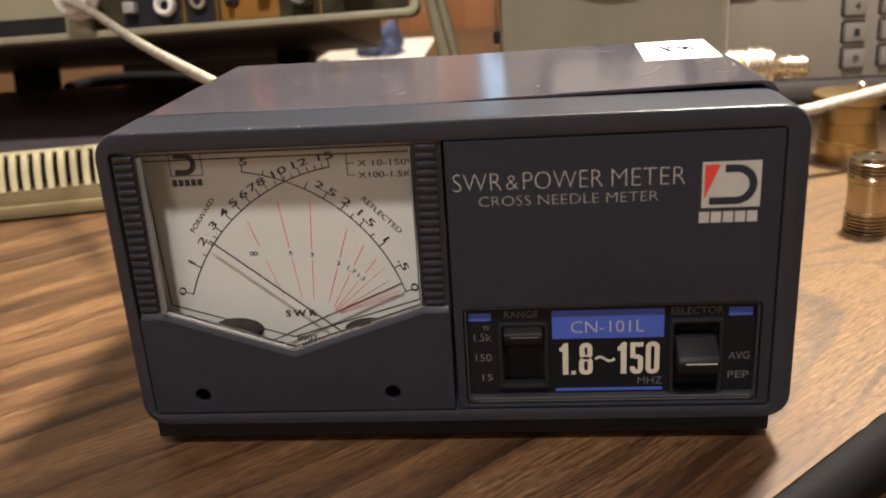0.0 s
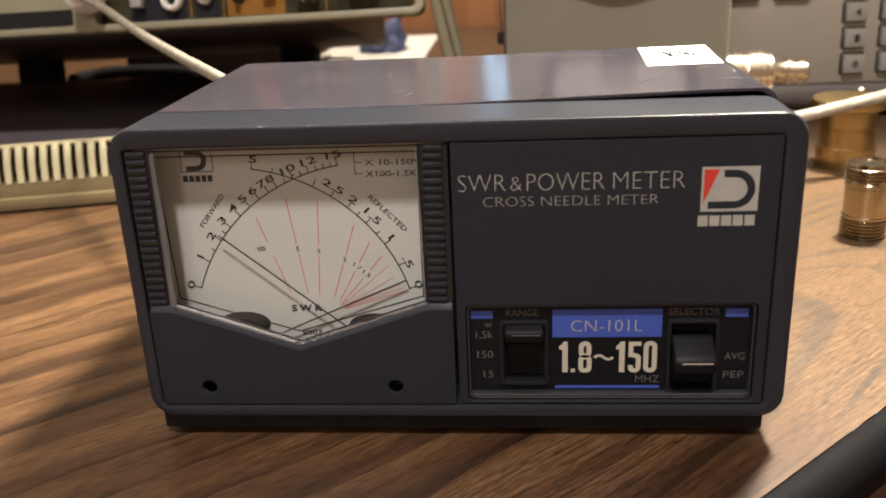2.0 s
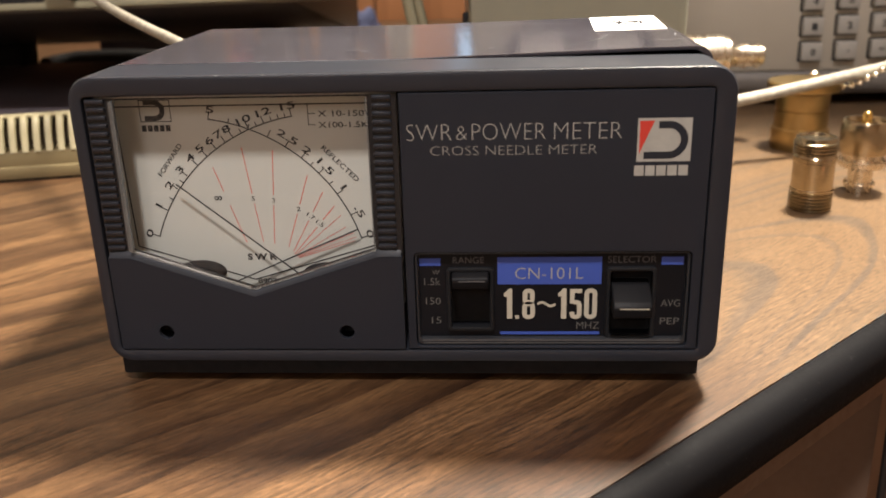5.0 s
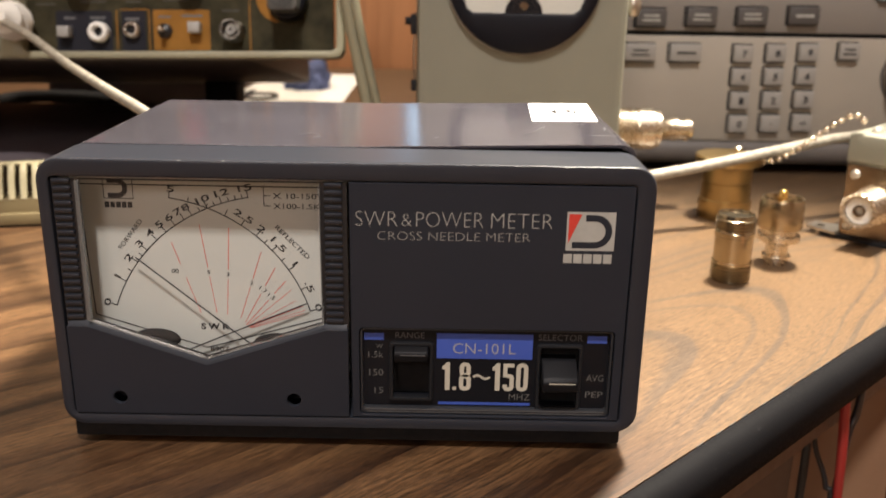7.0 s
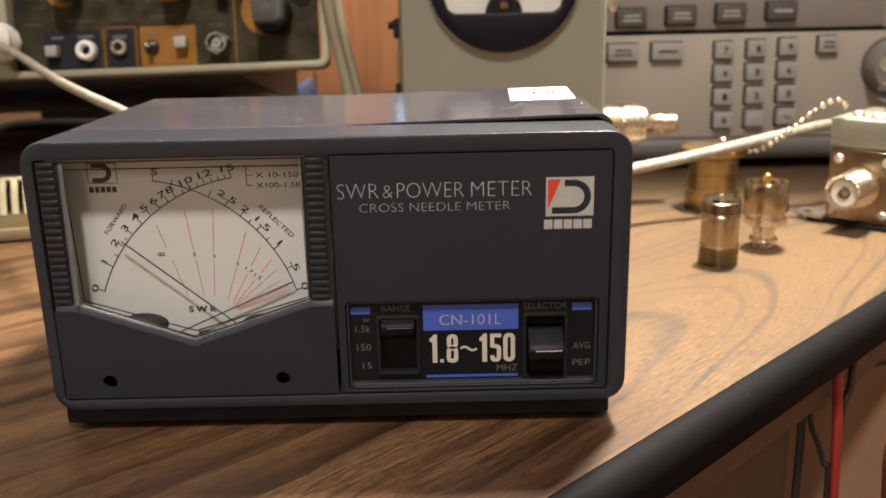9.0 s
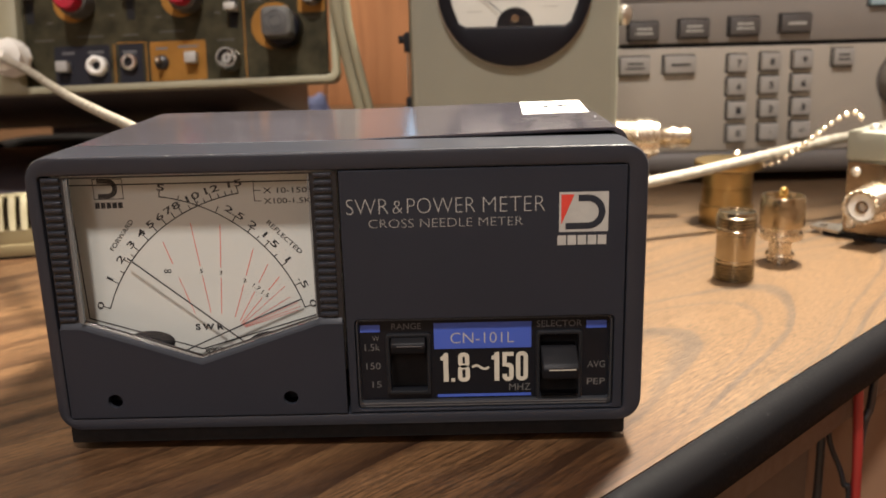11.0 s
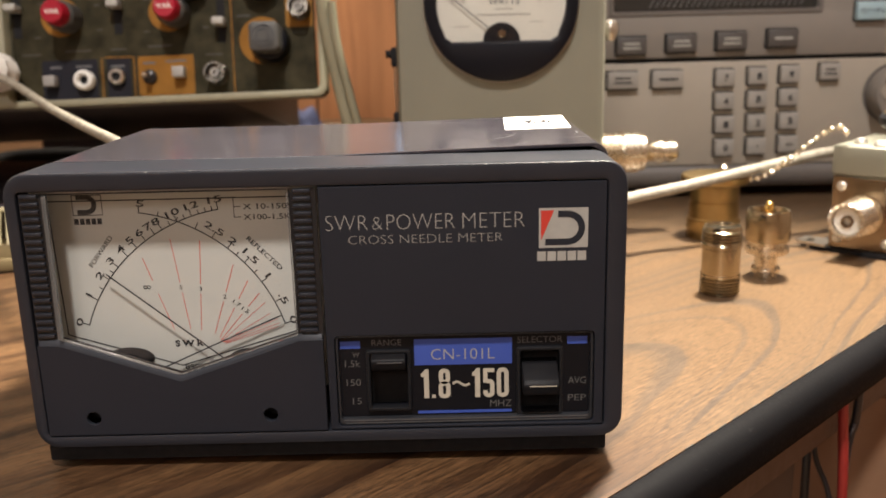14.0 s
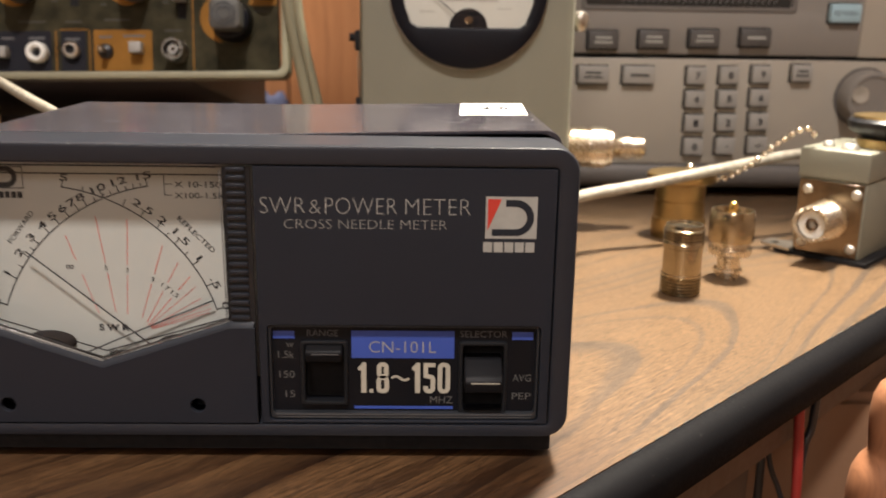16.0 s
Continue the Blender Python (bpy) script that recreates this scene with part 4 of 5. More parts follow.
part("insulator", lathe([(0.0, 2.46), (0.62, 2.46), (0.62, 2.70), (0.30, 2.74), (0, 2.74)], 30), KEY_DARK, plug, "dark insulator deep in the nut")
part("pin", lathe([(0.0, 2.74), (0.19, 2.74), (0.19, 3.34), (0.16, 3.44), (0.09, 3.50), (0, 3.51)], 20), GOLD, plug, "gold centre pin")

slug = thing("plug_in_element", at(17.75, 25.3, 0), "round brass plug-in element with a flared cap", "connector")
part("body", lathe([(0.0, 0.0), (1.36, 0.0), (1.40, 0.06), (1.40, 1.05), (1.30, 1.12), (1.30, 1.95), (1.24, 1.98), (1.24, 2.06), (1.30, 2.1), (1.30, 2.85), (1.0, 2.92), (0, 2.92)], 44), BRASS, slug)
part("cap", lathe([(0.0, 2.90), (1.45, 2.90), (1.74, 3.02), (1.78, 3.10), (1.78, 3.34), (1.70, 3.42), (0, 3.44)], 48), BRASS, slug, "flared brass cap")
part("post", lathe([(0.0, 3.44), (0.16, 3.44), (0.16, 3.6), (0.24, 3.66), (0.24, 3.76), (0.12, 3.86), (0, 3.86)], 18, m=turned(x=0.5, y=0.2)), NICKEL, slug, "bright top post")

# ---------------------------------------------------------------- small relay box with a coax socket
BOX_M = at(24.72, 19.43, 0, 0, 0, -45.2)
relay = thing("coax_switch_box", BOX_M, "small grey metal box with a coax socket and mounting tab", "switch box")
# local: x runs from the near corner back to the left one at -3.2; y runs away from the socket's face
part("base", prism([(-4.0, -0.25), (0.5, -0.35), (0.5, 5.4), (-4.0, 5.4)], 0.02, 0.22), SOOT, relay, "black rubber base")
tab = sheet([(-4.7, -0.2), (-3.1, -0.55), (-3.1, 1.2), (-4.7, 0.9)], 0.24, 0.36, [circle(-4.15, 0.28, 0.22, 16)], 0.02)
bmesh.ops.transform(tab, matrix=Matrix(((1, 0, 0, 0), (0, 0, 1, 0), (0, 1, 0, 0), (0, 0, 0, 1))), verts=tab.verts[:])
part("mounting_tab", tab, STEEL, relay, "bright metal mounting tab")
part("housing", box(-3.2, 0, 0.06, 5.2, 0.24, 3.9, 0.05, 2), WATT_GREY, relay)
part("socket_plate", box(-3.14, -0.10, -0.03, 0.055, 0.28, 3.82, 0.02, 1), BARE_METAL, relay, "bare metal socket plate")
part("lid", box(-3.26, 0.06, -0.08, 5.26, 3.92, 5.35, 0.10, 3), WATT_GREY, relay, "olive grey lid")
for x, z in ((-2.72, 3.35), (-0.40, 3.35), (-2.72, 0.72), (-0.40, 0.72)):
    part("plate_screw", lathe([(0, 0), (0.24, 0), (0.24, 0.06), (0.15, 0.14), (0, 0.15)], 20, m=outward(x, z, -0.03)), SATIN, relay, "round screw head")
SOCK = outward(-1.62, 2.02, -0.03)
sock = part("coax_socket", lathe([(0.0, 0), (0.98, 0), (0.98, 0.2), (0.78, 0.22), *threaded(0.88, 0.25, 1.9, 0.15, 0.07), (0.78, 2.0), (0.70, 2.0), (0.70, 1.6), (0, 1.6)], 36, m=SOCK), NICKEL, relay, "threaded nickel coax socket")
part("insulator", lathe([(0.0, 1.60), (0.66, 1.60), (0.66, 1.78), (0.30, 1.80), (0.28, 1.65), (0, 1.65)], 28, m=SOCK), PTFE, sock, "pale insulator")
part("contact", lathe([(0.0, 1.62), (0.29, 1.62), (0.29, 1.90), (0.20, 1.90), (0.18, 1.50), (0, 1.50)], 20, m=SOCK), BARE_METAL, sock, "hollow centre contact")
tooth = mesh_of("tooth", box(-0.07, 0.07, -0.10, 0.06, 1.86, 2.12, 0.02, 1), NICKEL)
for k in range(18):
    part("tooth", tooth, None, sock, m=pose(-1.62 * U, -0.03 * U, 2.02 * U, 90, 0, 0) @ pose(0, 0, 0, 0, 0, 20 * k) @ at(0, 0.80, 0))
for x, y, r in ((-2.35, 1.0, 0.30), (-1.25, 0.75, 0.42)):
    part("lid_screw", lathe([(r, 0), (r, 0.10), (r * 0.7, 0.26), (0, 0.30)], 22, m=turned(x=x, y=y, z=5.35)), SATIN, relay, "domed screw on the lid")
knob_at = turned(x=-0.2, y=3.1, z=5.35)
part("top_collar", lathe([(0, 0), (1.55, 0), (1.55, 0.42), (0, 0.42)], 36, m=knob_at), BRASS, relay, "brass collar")
part("top_knob", lathe([(0, 0.42), (1.2, 0.42), (1.9, 0.75), (2.05, 0.95), (2.05, 1.25), (1.9, 1.40), (0, 1.40)], 44, m=knob_at), BLACK, relay, "black rimmed cap")
part("top_disc", lathe([(0, 1.41), (1.85, 1.41), (1.80, 1.52), (0, 1.54)], 40, m=knob_at), BRASS, relay, "brass disc on the cap")

chain = thing("bead_chain", at(0, 0, 0), "bright bead chain from the brass element to the box lid", "chain")
line = smooth_path([(18.5, 25.5, 3.50), (19.2, 24.95, 3.15), (19.98, 24.4, 3.40), (20.72, 23.5, 4.20), (21.63, 22.5, 5.43), (22.35, 21.75, 6.18), (22.75, 21.45, 6.12), (22.95, 21.6, 5.70)], 30)
bead = mesh_of("bead", lathe([(0, -0.16), (0.09, -0.135), (0.145, -0.06), (0.17, 0), (0.15, 0.06), (0.09, 0.14), (0, 0.17)], 12), BEAD)
gone, last = 0.0, line[0]
for q in line[1:]:
    gone += (q - last).length
    last = q
    if gone >= 0.40:
        gone = 0.0
        part("bead", bead, None, chain, m=at(*q))
part("link_wire", tube([line[k] for k in range(0, len(line), 15)], 0.03, 6, 5), NICKEL, chain)

# ---------------------------------------------------------------- cables
white_cable = thing("coax_cable", at(0, 0, 0), "ivory coax cable running from behind the meter", "cable", "ivory coax cables")
part("jacket", tube([(5.6, 11.6, 4.6), (7.2, 14.5, 3.4), (9.2, 18.2, 2.9), (12.23, 21.4, 2.95), (14.86, 22.6, 3.18), (18.09, 23.7, 3.62), (21.45, 25.0, 4.05), (24.25, 26.0, 4.36), (29, 28.5, 4.2), (36, 31.5, 2.2), (41, 33, 0.36), (46, 33.5, 0.36)], 0.28, 14), COAX, white_cable)
thin_cable = thing("coax_cable", at(0, 0, 0), "thin ivory coax cable with a white plug at the oscilloscope", "cable", "ivory coax cables")
part("jacket", tube([(-21.5, 27.6, 9.55), (-21.1, 27.2, 9.50), (-19.4, 26.0, 8.93), (-16.0, 22.0, 8.03), (-12.65, 17.5, 7.57), (-9.77, 13.5, 7.30), (-7.6, 11.8, 6.6), (-6.0, 11.5, 5.6)], 0.22, 12), COAX, thin_cable)
part("plug", lathe([(0, 0), (1.0, 0), *threaded(1.08, 0.05, 1.0, 0.24, 0.09), (0.95, 1.04), (0.88, 1.1), (0.88, 1.5), (0.5, 1.7), (0.26, 2.2), (0, 2.2)], 12, m=pose(-21.75, 29.3, 9.45, 78, 0, 8)), PTFE, thin_cable, "white cable plug")
leads = (("test_lead", RED_WIRE, "red test lead hanging under the bench edge", [(18.05, 9.3, -1.95), (18.1, 9.1, -3.6), (18.2, 8.9, -6.2), (18.4, 9.0, -12), (18.6, 9.6, -30), (18.0, 12, -60), (16, 14, -73.8)], 0.19),
         ("test_lead", BLACK, "black test lead hanging under the bench edge", [(16.75, 9.3, -1.95), (16.8, 9.1, -4.2), (16.75, 8.9, -7.0), (16.8, 9.0, -14), (16.6, 9.8, -35), (15.6, 12, -60), (13, 15, -73.8)], 0.16),
         ("test_lead", BLACK, "black test lead looped under the bench edge", [(16.95, 9.2, -1.95), (17.1, 9.1, -4.6), (17.7, 8.9, -6.4), (17.95, 8.8, -9), (18.1, 9.4, -30), (17.2, 12, -60), (15, 13, -73.8)], 0.10),
         ("test_lead", BLACK, "black test lead beside the red one", [(19.0, 9.9, -1.95), (18.85, 9.7, -3.6), (18.50, 9.5, -5.4), (18.5, 9.7, -15), (19, 10, -40), (18.4, 12, -60), (17, 15.5, -73.8)], 0.16))
for name, mat, words, pts, r in leads:
    lead = thing(name, at(0, 0, 0), words, "cable", "test leads under the bench")
    part("wire", tube(pts, r, 10), mat, lead)

# ---------------------------------------------------------------- wattmeter
WX, WY = 6.2, 23.6
watt = thing("wattmeter", at(WX, WY, 0), "olive grey wattmeter with a round black-rimmed dial", "meter")
crisp(part("case", sheet(rounded(-5.27, 5.27, 0.35, 17.6, 0.9, 6), 0.0, 8.6, (), 0.50), WATT_GREY, watt, "olive grey enamelled case"))
for x in (-4.2, 4.2):
    for y in (1.2, 7.4):
        part("foot", lathe([(0.5, 0), (0.55, 0.05), (0.55, 0.4), (0, 0.4)], 18, m=turned(x=x, y=y)), SOOT, watt)
CZ = 12.53


def clipped_disc(r, low, n=48, soft=0.5):
    """A disc whose bottom is cut straight, with eased corners."""
    a = math.degrees(math.asin((low + soft) / r))
    pts = arc_points(0, 0, r, a, 180 - a, n)
    x = pts[-1][0]
    return [*[(p, CZ + q) for p, q in pts], (x + 0.10, CZ + low + 0.2), (x + 0.42, CZ + low), (-x - 0.42, CZ + low), (-x - 0.10, CZ + low + 0.2)]


part("dial_ring", sheet(circle(0, CZ, 3.83, 64), -0.42, 0.02, [clipped_disc(3.18, -1.86)], 0.16), NIGHT, watt, "round black meter rim")
part("ring_lip", sheet(circle(0, CZ, 3.87, 64), -0.10, 0.01, [circle(0, CZ, 3.80, 64)]), STEEL, watt, "thin bright edge of the rim")
part("dial", sheet(circle(0, CZ, 3.5, 48), -0.10, -0.02), WATT_DIAL, watt, "ivory dial card")
part("dial_boss", sheet([(p, CZ - 1.88 + q) for p, q in arc_points(0, 0, 0.92, 0, 180, 24)], -0.24, -0.11), NIGHT, watt, "dark half-round boss")
part("boss_screw", lathe([(0, 0), (0.22, 0), (0.2, 0.1), (0, 0.12)], 18, m=outward(0, CZ - 1.5, -0.24)), BARE_METAL, watt)
part("needle", tube([(-0.45, -0.28, CZ - 1.35), (-1.7, -0.28, CZ - 0.35), (-2.95, -0.28, CZ + 0.75)], 0.022, 8, 3), DIAL_INK, watt, "thin black needle")
part("lettering", lettering("WATTS", -0.64, 0.88, CZ - 0.10, CZ + 0.24, -0.112), DIAL_INK, watt)
for x0, x1, z0, z1 in ((-0.3, 0.55, -0.34, -0.28), (-1.2, 1.45, -0.62, -0.55), (-2.35, -1.6, -1.15, -1.11), (1.4, 2.1, -0.98, -0.94)):
    part("dial_bar", bars([(x0, x1, CZ + z0, CZ + z1)], -0.106), PALE_INK, watt)
part("dial_scale", stroke(arc_points(0, CZ - 1.7, 3.0, 35, 145, 30), 0.05, -0.106, bm=stroke(arc_points(0, CZ - 1.7, 3.5, 35, 145, 30), 0.04, -0.106)), PALE_INK, watt)
for a in (44, 50, 58, 72, 90, 108, 122, 130, 136):
    x, z = 2.62 * math.cos(radians(a)), CZ - 1.7 + 2.62 * math.sin(radians(a))
    c, n = 0.10 * math.sin(radians(a)), 0.10 * math.cos(radians(a))
    part("numeral_bar", stroke([(x - c, z + n), (x + c, z - n)], 0.17, -0.106), PALE_INK, watt)
wglass = part("dial_glass", sheet(circle(0, CZ, 3.3, 48), -0.36, -0.32), CLEAR, watt, "clear dial glass")
wglass.visible_shadow = False
side = part("side_adapter", lathe([(0, 0), (1.15, 0), (1.15, 0.2), (0.9, 0.25), (0.9, 0.4), *threaded(1.10, 0.45, 1.5, 0.17, 0.08), (1.04, 1.55), (1.12, 1.6), (1.12, 2.4), (1.0, 2.5), (1.0, 2.75), (0.66, 2.85), (0.56, 3.0), (0.56, 3.5), (0.64, 3.54), (0.64, 3.7), (0.54, 3.76), (0.54, 4.5), (0.44, 4.6), (0, 4.6)], 36, m=turned(ry=90, x=5.25, y=3.4, z=4.45)), NICKEL, watt, "bright nickel adapter on the side socket")
for a in (0, 180):
    part("bayonet_pin", lathe([(0, 0.40), (0.1, 0.40), (0.1, 0.62), (0, 0.64)], 10, m=turned(x=9.55, y=3.4, z=4.45) @ turned(rx=a)), NICKEL, side)
part("side_jack", lathe([(0, 0), (0.26, 0), (0.26, 0.25), (0.2, 0.3), (0.2, 0.5), (0, 0.52)], 18, m=turned(ry=90, x=5.25, y=2.2, z=10.9)), BRASS, watt, "small brass side jack")
part("jack_tip", lathe([(0, 0.0), (0.24, 0.0), (0.40, 0.3), (0.44, 0.62), (0.34, 0.90), (0.12, 1.02), (0, 1.02)], 18, m=turned(x=5.72, y=1.6, z=10.55)), STEEL, watt, "bright jack tip")
part("strap_clip", box(-5.62, -5.22, 1.4, 2.5, 9.45, 10.45, 0.1, 2), SOOT, watt, "black strap clip")
part("clip_pin", lathe([(0, 0), (0.2, 0), (0.2, 0.3), (0, 0.32)], 14, m=turned(ry=-90, x=-5.6, y=1.9, z=10.1)), SOOT, watt)
part("strap_wire", tube([(-5.42, 1.9, 9.5), (-5.45, 1.8, 8.3), (-5.40, 1.9, 7.1)], 0.05, 8, 6), STEEL, watt, "bright strap wire")
part("strap_end", box(-5.6, -5.25, 1.5, 2.3, 6.55, 7.1, 0.08, 2), SOOT, watt)

# ---------------------------------------------------------------- service monitor with keypad
AX, AY = 29.0, 35.8
mon = thing("service_monitor", at(AX, AY, 0), "beige test set with a keypad and dark display", "test set")
part("case", box(-17.0, 17.0, 0.5, 24.0, 0.9, 26.0, 0.3, 2), HP_GREY, mon)
part("lower_panel", box(-16.8, 16.8, 0.0, 0.6, 2.2, 8.85, 0.12, 2), HP_BEIGE, mon, "warm beige key panel")
part("upper_panel", sheet(rounded(-16.8, 16.8, 9.12, 25.5, 0.2, 3), 0.0, 0.6, [rounded(-15.0, -2.05, 11.95, 22.0, 0.15, 3)], 0.08), HP_GREY, mon, "taupe grey upper panel")
part("screen_bevel", sheet(rounded(-15.25, -1.80, 11.70, 22.25, 0.2, 3), -0.06, 0.10, [rounded(-14.95, -2.1, 12.0, 21.95, 0.15, 3)], 0.05), HP_DARK, mon, "narrow screen surround")
part("screen", box(-15.1, -2.0, 0.45, 0.5, 11.8, 22.1), LCD, mon, "dark display glass")
slant = mesh_of("display_line", stroke([(-0.15, -0.25), (0.15, 0.25)], 0.07, 0.0), DIM_INK)
for k in range(26):
    part("display_line", slant, None, mon, m=at(-12.45 + 0.38 * k, 0.448, 12.5))
part("side_panel", box(2.35, 16.9, -0.10, 0.62, 9.05, 25.6, 0.12, 2), HP_BEIGE, mon, "warm beige side panel")
part("groove", box(-16.7, 16.7, 0.30, 0.58, 8.80, 9.2), SOOT, mon)
roll_bm = bmesh.new()
prof = [(0.0, 2.15), (-0.22, 1.9), (-0.30, 1.5), (-0.22, 1.05), (0.1, 0.75), (0.8, 0.7), (0.8, 2.15)]
for x in (-17, 17):
    for y, z in prof:
        roll_bm.verts.new((x, y, z))
roll_bm.verts.ensure_lookup_table()
n = len(prof)
for k in range(n):
    roll_bm.faces.new([roll_bm.verts[i] for i in (k, (k + 1) % n, n + (k + 1) % n, n + k)])
roll_bm.faces.new([roll_bm.verts[k] for k in range(n)])
roll_bm.faces.new([roll_bm.verts[n + k] for k in range(n)])
part("lower_moulding", roll_bm, HP_DARK, mon, "dark rounded lower moulding")
for x in (-14, 14):
    for y in (3, 21):
        part("foot", box(x - 1.2, x + 1.2, y - 1.2, y + 1.2, 0.0, 0.95, 0.1, 1), SOOT, mon)


def key(x, z, w, h, mat, name="key", deep=0.42, label=""):
    bm = box(-w / 2, w / 2, -deep, 0.02, -h / 2, h / 2, 0.07, 2)
    for v in bm.verts:
        if v.co.y < -deep * 0.6:
            v.co.x *= 0.96
            v.co.z *= 0.95
    k = part(name, bm, mat, mon, label, m=at(x - AX, 0, z))
    part("key_gap", sheet(rounded(-w / 2 - 0.09, w / 2 + 0.0, -h / 2 - 0.08, h / 2 + 0.07, 0.1, 3), -0.012, 0.01), SOOT, k, "dark gap round the key")
    return k


pad = (("7", 21.20, 7.82), ("8", 23.27, 7.88), ("9", 25.30, 7.96), ("4", 21.22, 6.36), ("5", 23.29, 6.42), ("6", 25.32, 6.50),
       ("1", 21.30, 4.86), ("2", 23.36, 4.92), ("3", 25.40, 5.0), ("0", 21.36, 3.36), (".", 23.42, 3.42), ("+/-", 25.46, 3.50))
for words, x, z in pad:
    k = key(x, z, 1.26, 1.10, KEY_GREY, "keypad_key", 0.42, "grey rubber key")
    w, h = (0.12, 0.12) if words == "." else (0.50, 0.28) if len(words) > 1 else (0.32, 0.44)
    part("numeral", lettering(words, 0.06 - w / 2, 0.06 + w / 2, -h / 2, h / 2, -0.428, 0, 0.04), DIAL_INK, k)
for x, z, w, h, mat, ink, rows in ((14.7, 7.80, 2.0, 1.10, KEY_GREY, DIAL_INK, 2), (17.55, 7.82, 2.05, 1.12, KEY_GREY, DIAL_INK, 1), (27.85, 8.06, 1.32, 1.06, KEY_GREY, DIAL_INK, 2),
                                   (15.2, 9.93, 1.95, 1.12, KEY_DARK, INK, 2), (18.35, 10.02, 1.95, 1.12, KEY_DARK, INK, 2), (21.50, 10.10, 1.95, 1.12, KEY_DARK, INK, 2), (24.70, 10.20, 1.95, 1.12, KEY_DARK, INK, 1)):
    k = key(x, z, w, h, mat, "function_key", 0.42, "labelled function key")
    for x0, x1, z0, z1 in ((-0.26, 0.24, 0.08, 0.20), (-0.30, 0.28, -0.20, -0.08)) if rows == 2 else ((-0.28, 0.30, -0.08, 0.08),):
        part("label_bar", bars([(w * x0, w * x1, z0, z1)], -0.425), ink, k)
k = key(30.15, 11.75, 1.95, 1.15, KEY_BLUE, "return_key", 0.42, "pale blue key")
part("lettering", lettering("RETURN", -0.72, 0.72, -0.14, 0.14, -0.428), DIAL_INK, k)
knob = part("tuning_knob", lathe([(0, 0), (1.72, 0), (1.75, 0.1), (1.70, 1.25), (1.58, 1.42), (1.38, 1.44), (1.30, 1.36), (0, 1.34)], 48, m=outward(32.05 - AX, 6.6, 0.0)), HP_GREY, mon, "round tuning knob")
part("finger_dimple", lathe([(0, 1.35), (0.50, 1.35), (0.53, 1.44), (0.40, 1.44), (0.27, 1.37), (0, 1.37)], 24, m=outward(31.2 - AX, 6.85, 0.0)), HP_BEIGE, knob)
part("knob_ring", lathe([(0, 0), (1.9, 0), (1.9, 0.08), (0, 0.08)], 48, m=outward(32.05 - AX, 6.6, 0.0)), HP_DARK, mon)

# ---------------------------------------------------------------- oscilloscope
SX, SY, SZ = -13.0, 29.5, 7.55
scope = thing("oscilloscope", at(SX, SY, SZ, -10.5, -1.0, 0), "olive portable oscilloscope in a cream frame, leaning back on its handle", "oscilloscope")


def lx(x):
    return x - SX


def lz(z):
    return z - SZ


part("body", box(lx(-46.0), lx(-9.6), 0.9, 28.0, 0.2, 15.5, 0.4, 2), UMBER, scope, "dark olive case")
part("panel", box(lx(-21.4), lx(-4.0), 0.35, 0.95, 0.35, 15.2), OLIVE, scope, "olive control panel")
part("front_frame", sheet(rounded(lx(-46.5), lx(-3.35), 0.0, 15.8, 0.55, 5), -0.35, 1.0, [rounded(lx(-21.5), lx(-3.75), 0.40, 15.4, 0.35, 4), rounded(lx(-45.8), lx(-22.6), 0.4, 15.4, 0.3, 4)], 0.10), SAGE, scope, "cream green front frame")
part("left_panel", box(lx(-46.0), lx(-22.4), 0.3, 0.9, 0.3, 15.5), SAGE, scope, "cream display surround")
part("left_recess", box(lx(-30.0), lx(-23.1), 0.22, 0.32, lz(8.0), lz(8.9)), SOOT, scope, "dark slot")
YP = 0.35
for x0, x1, z0, z1, mat in ((-19.75, -16.55, 7.98, 10.25, NAVY), (-16.02, -14.66, 7.95, 10.22, NAVY), (-14.22, -11.0, 8.05, 10.30, OCHRE), (-5.60, -4.05, 11.6, 15, OCHRE)):
    part("panel_patch", sheet(rounded(lx(x0), lx(x1), lz(z0), lz(z1), 0.12, 3), YP - 0.03, YP - 0.004), mat, scope, "printed panel field")
for x in (-16.30, -14.45, -8.72):
    part("panel_line", stroke([(lx(x), lz(8.0)), (lx(x), lz(10.3 if x < -9 else 22))], 0.07, YP), OCHRE, scope)
part("panel_line", stroke([(lx(-16.1), lz(10.32)), (lx(-14.5), lz(10.32))], 0.06, YP), OCHRE, scope)


def dial_knob(x, z, r, cap_mat, skirt_mat, tall, label, words=""):
    part("knob_scale", sheet(circle(lx(x) - 0.44, lz(z) + 0.10, r * 1.30, 36), YP - 0.02, YP - 0.002), OCHRE, scope, "ochre ring round the knob")
    k = part("control_knob", lathe([(0, 0), (r, 0), (r * 1.02, 0.1), (r * 0.96, tall * 0.55), (r * 0.80, tall * 0.62), (0, tall * 0.62)], 32, m=outward(lx(x), lz(z), YP)), skirt_mat, scope, label)
    part("knob_cap", lathe([(0, tall * 0.6), (r * 0.80, tall * 0.6), (r * 0.78, tall * 0.93), (r * 0.68, tall), (0, tall)], 28, m=outward(lx(x), lz(z), YP)), cap_mat, k)
    if words:
        part("lettering", lettering(words, lx(x) - 0.42, lx(x) + 0.42, lz(z) - 0.14, lz(z) + 0.14, YP - tall - 0.012), PAPER, k)


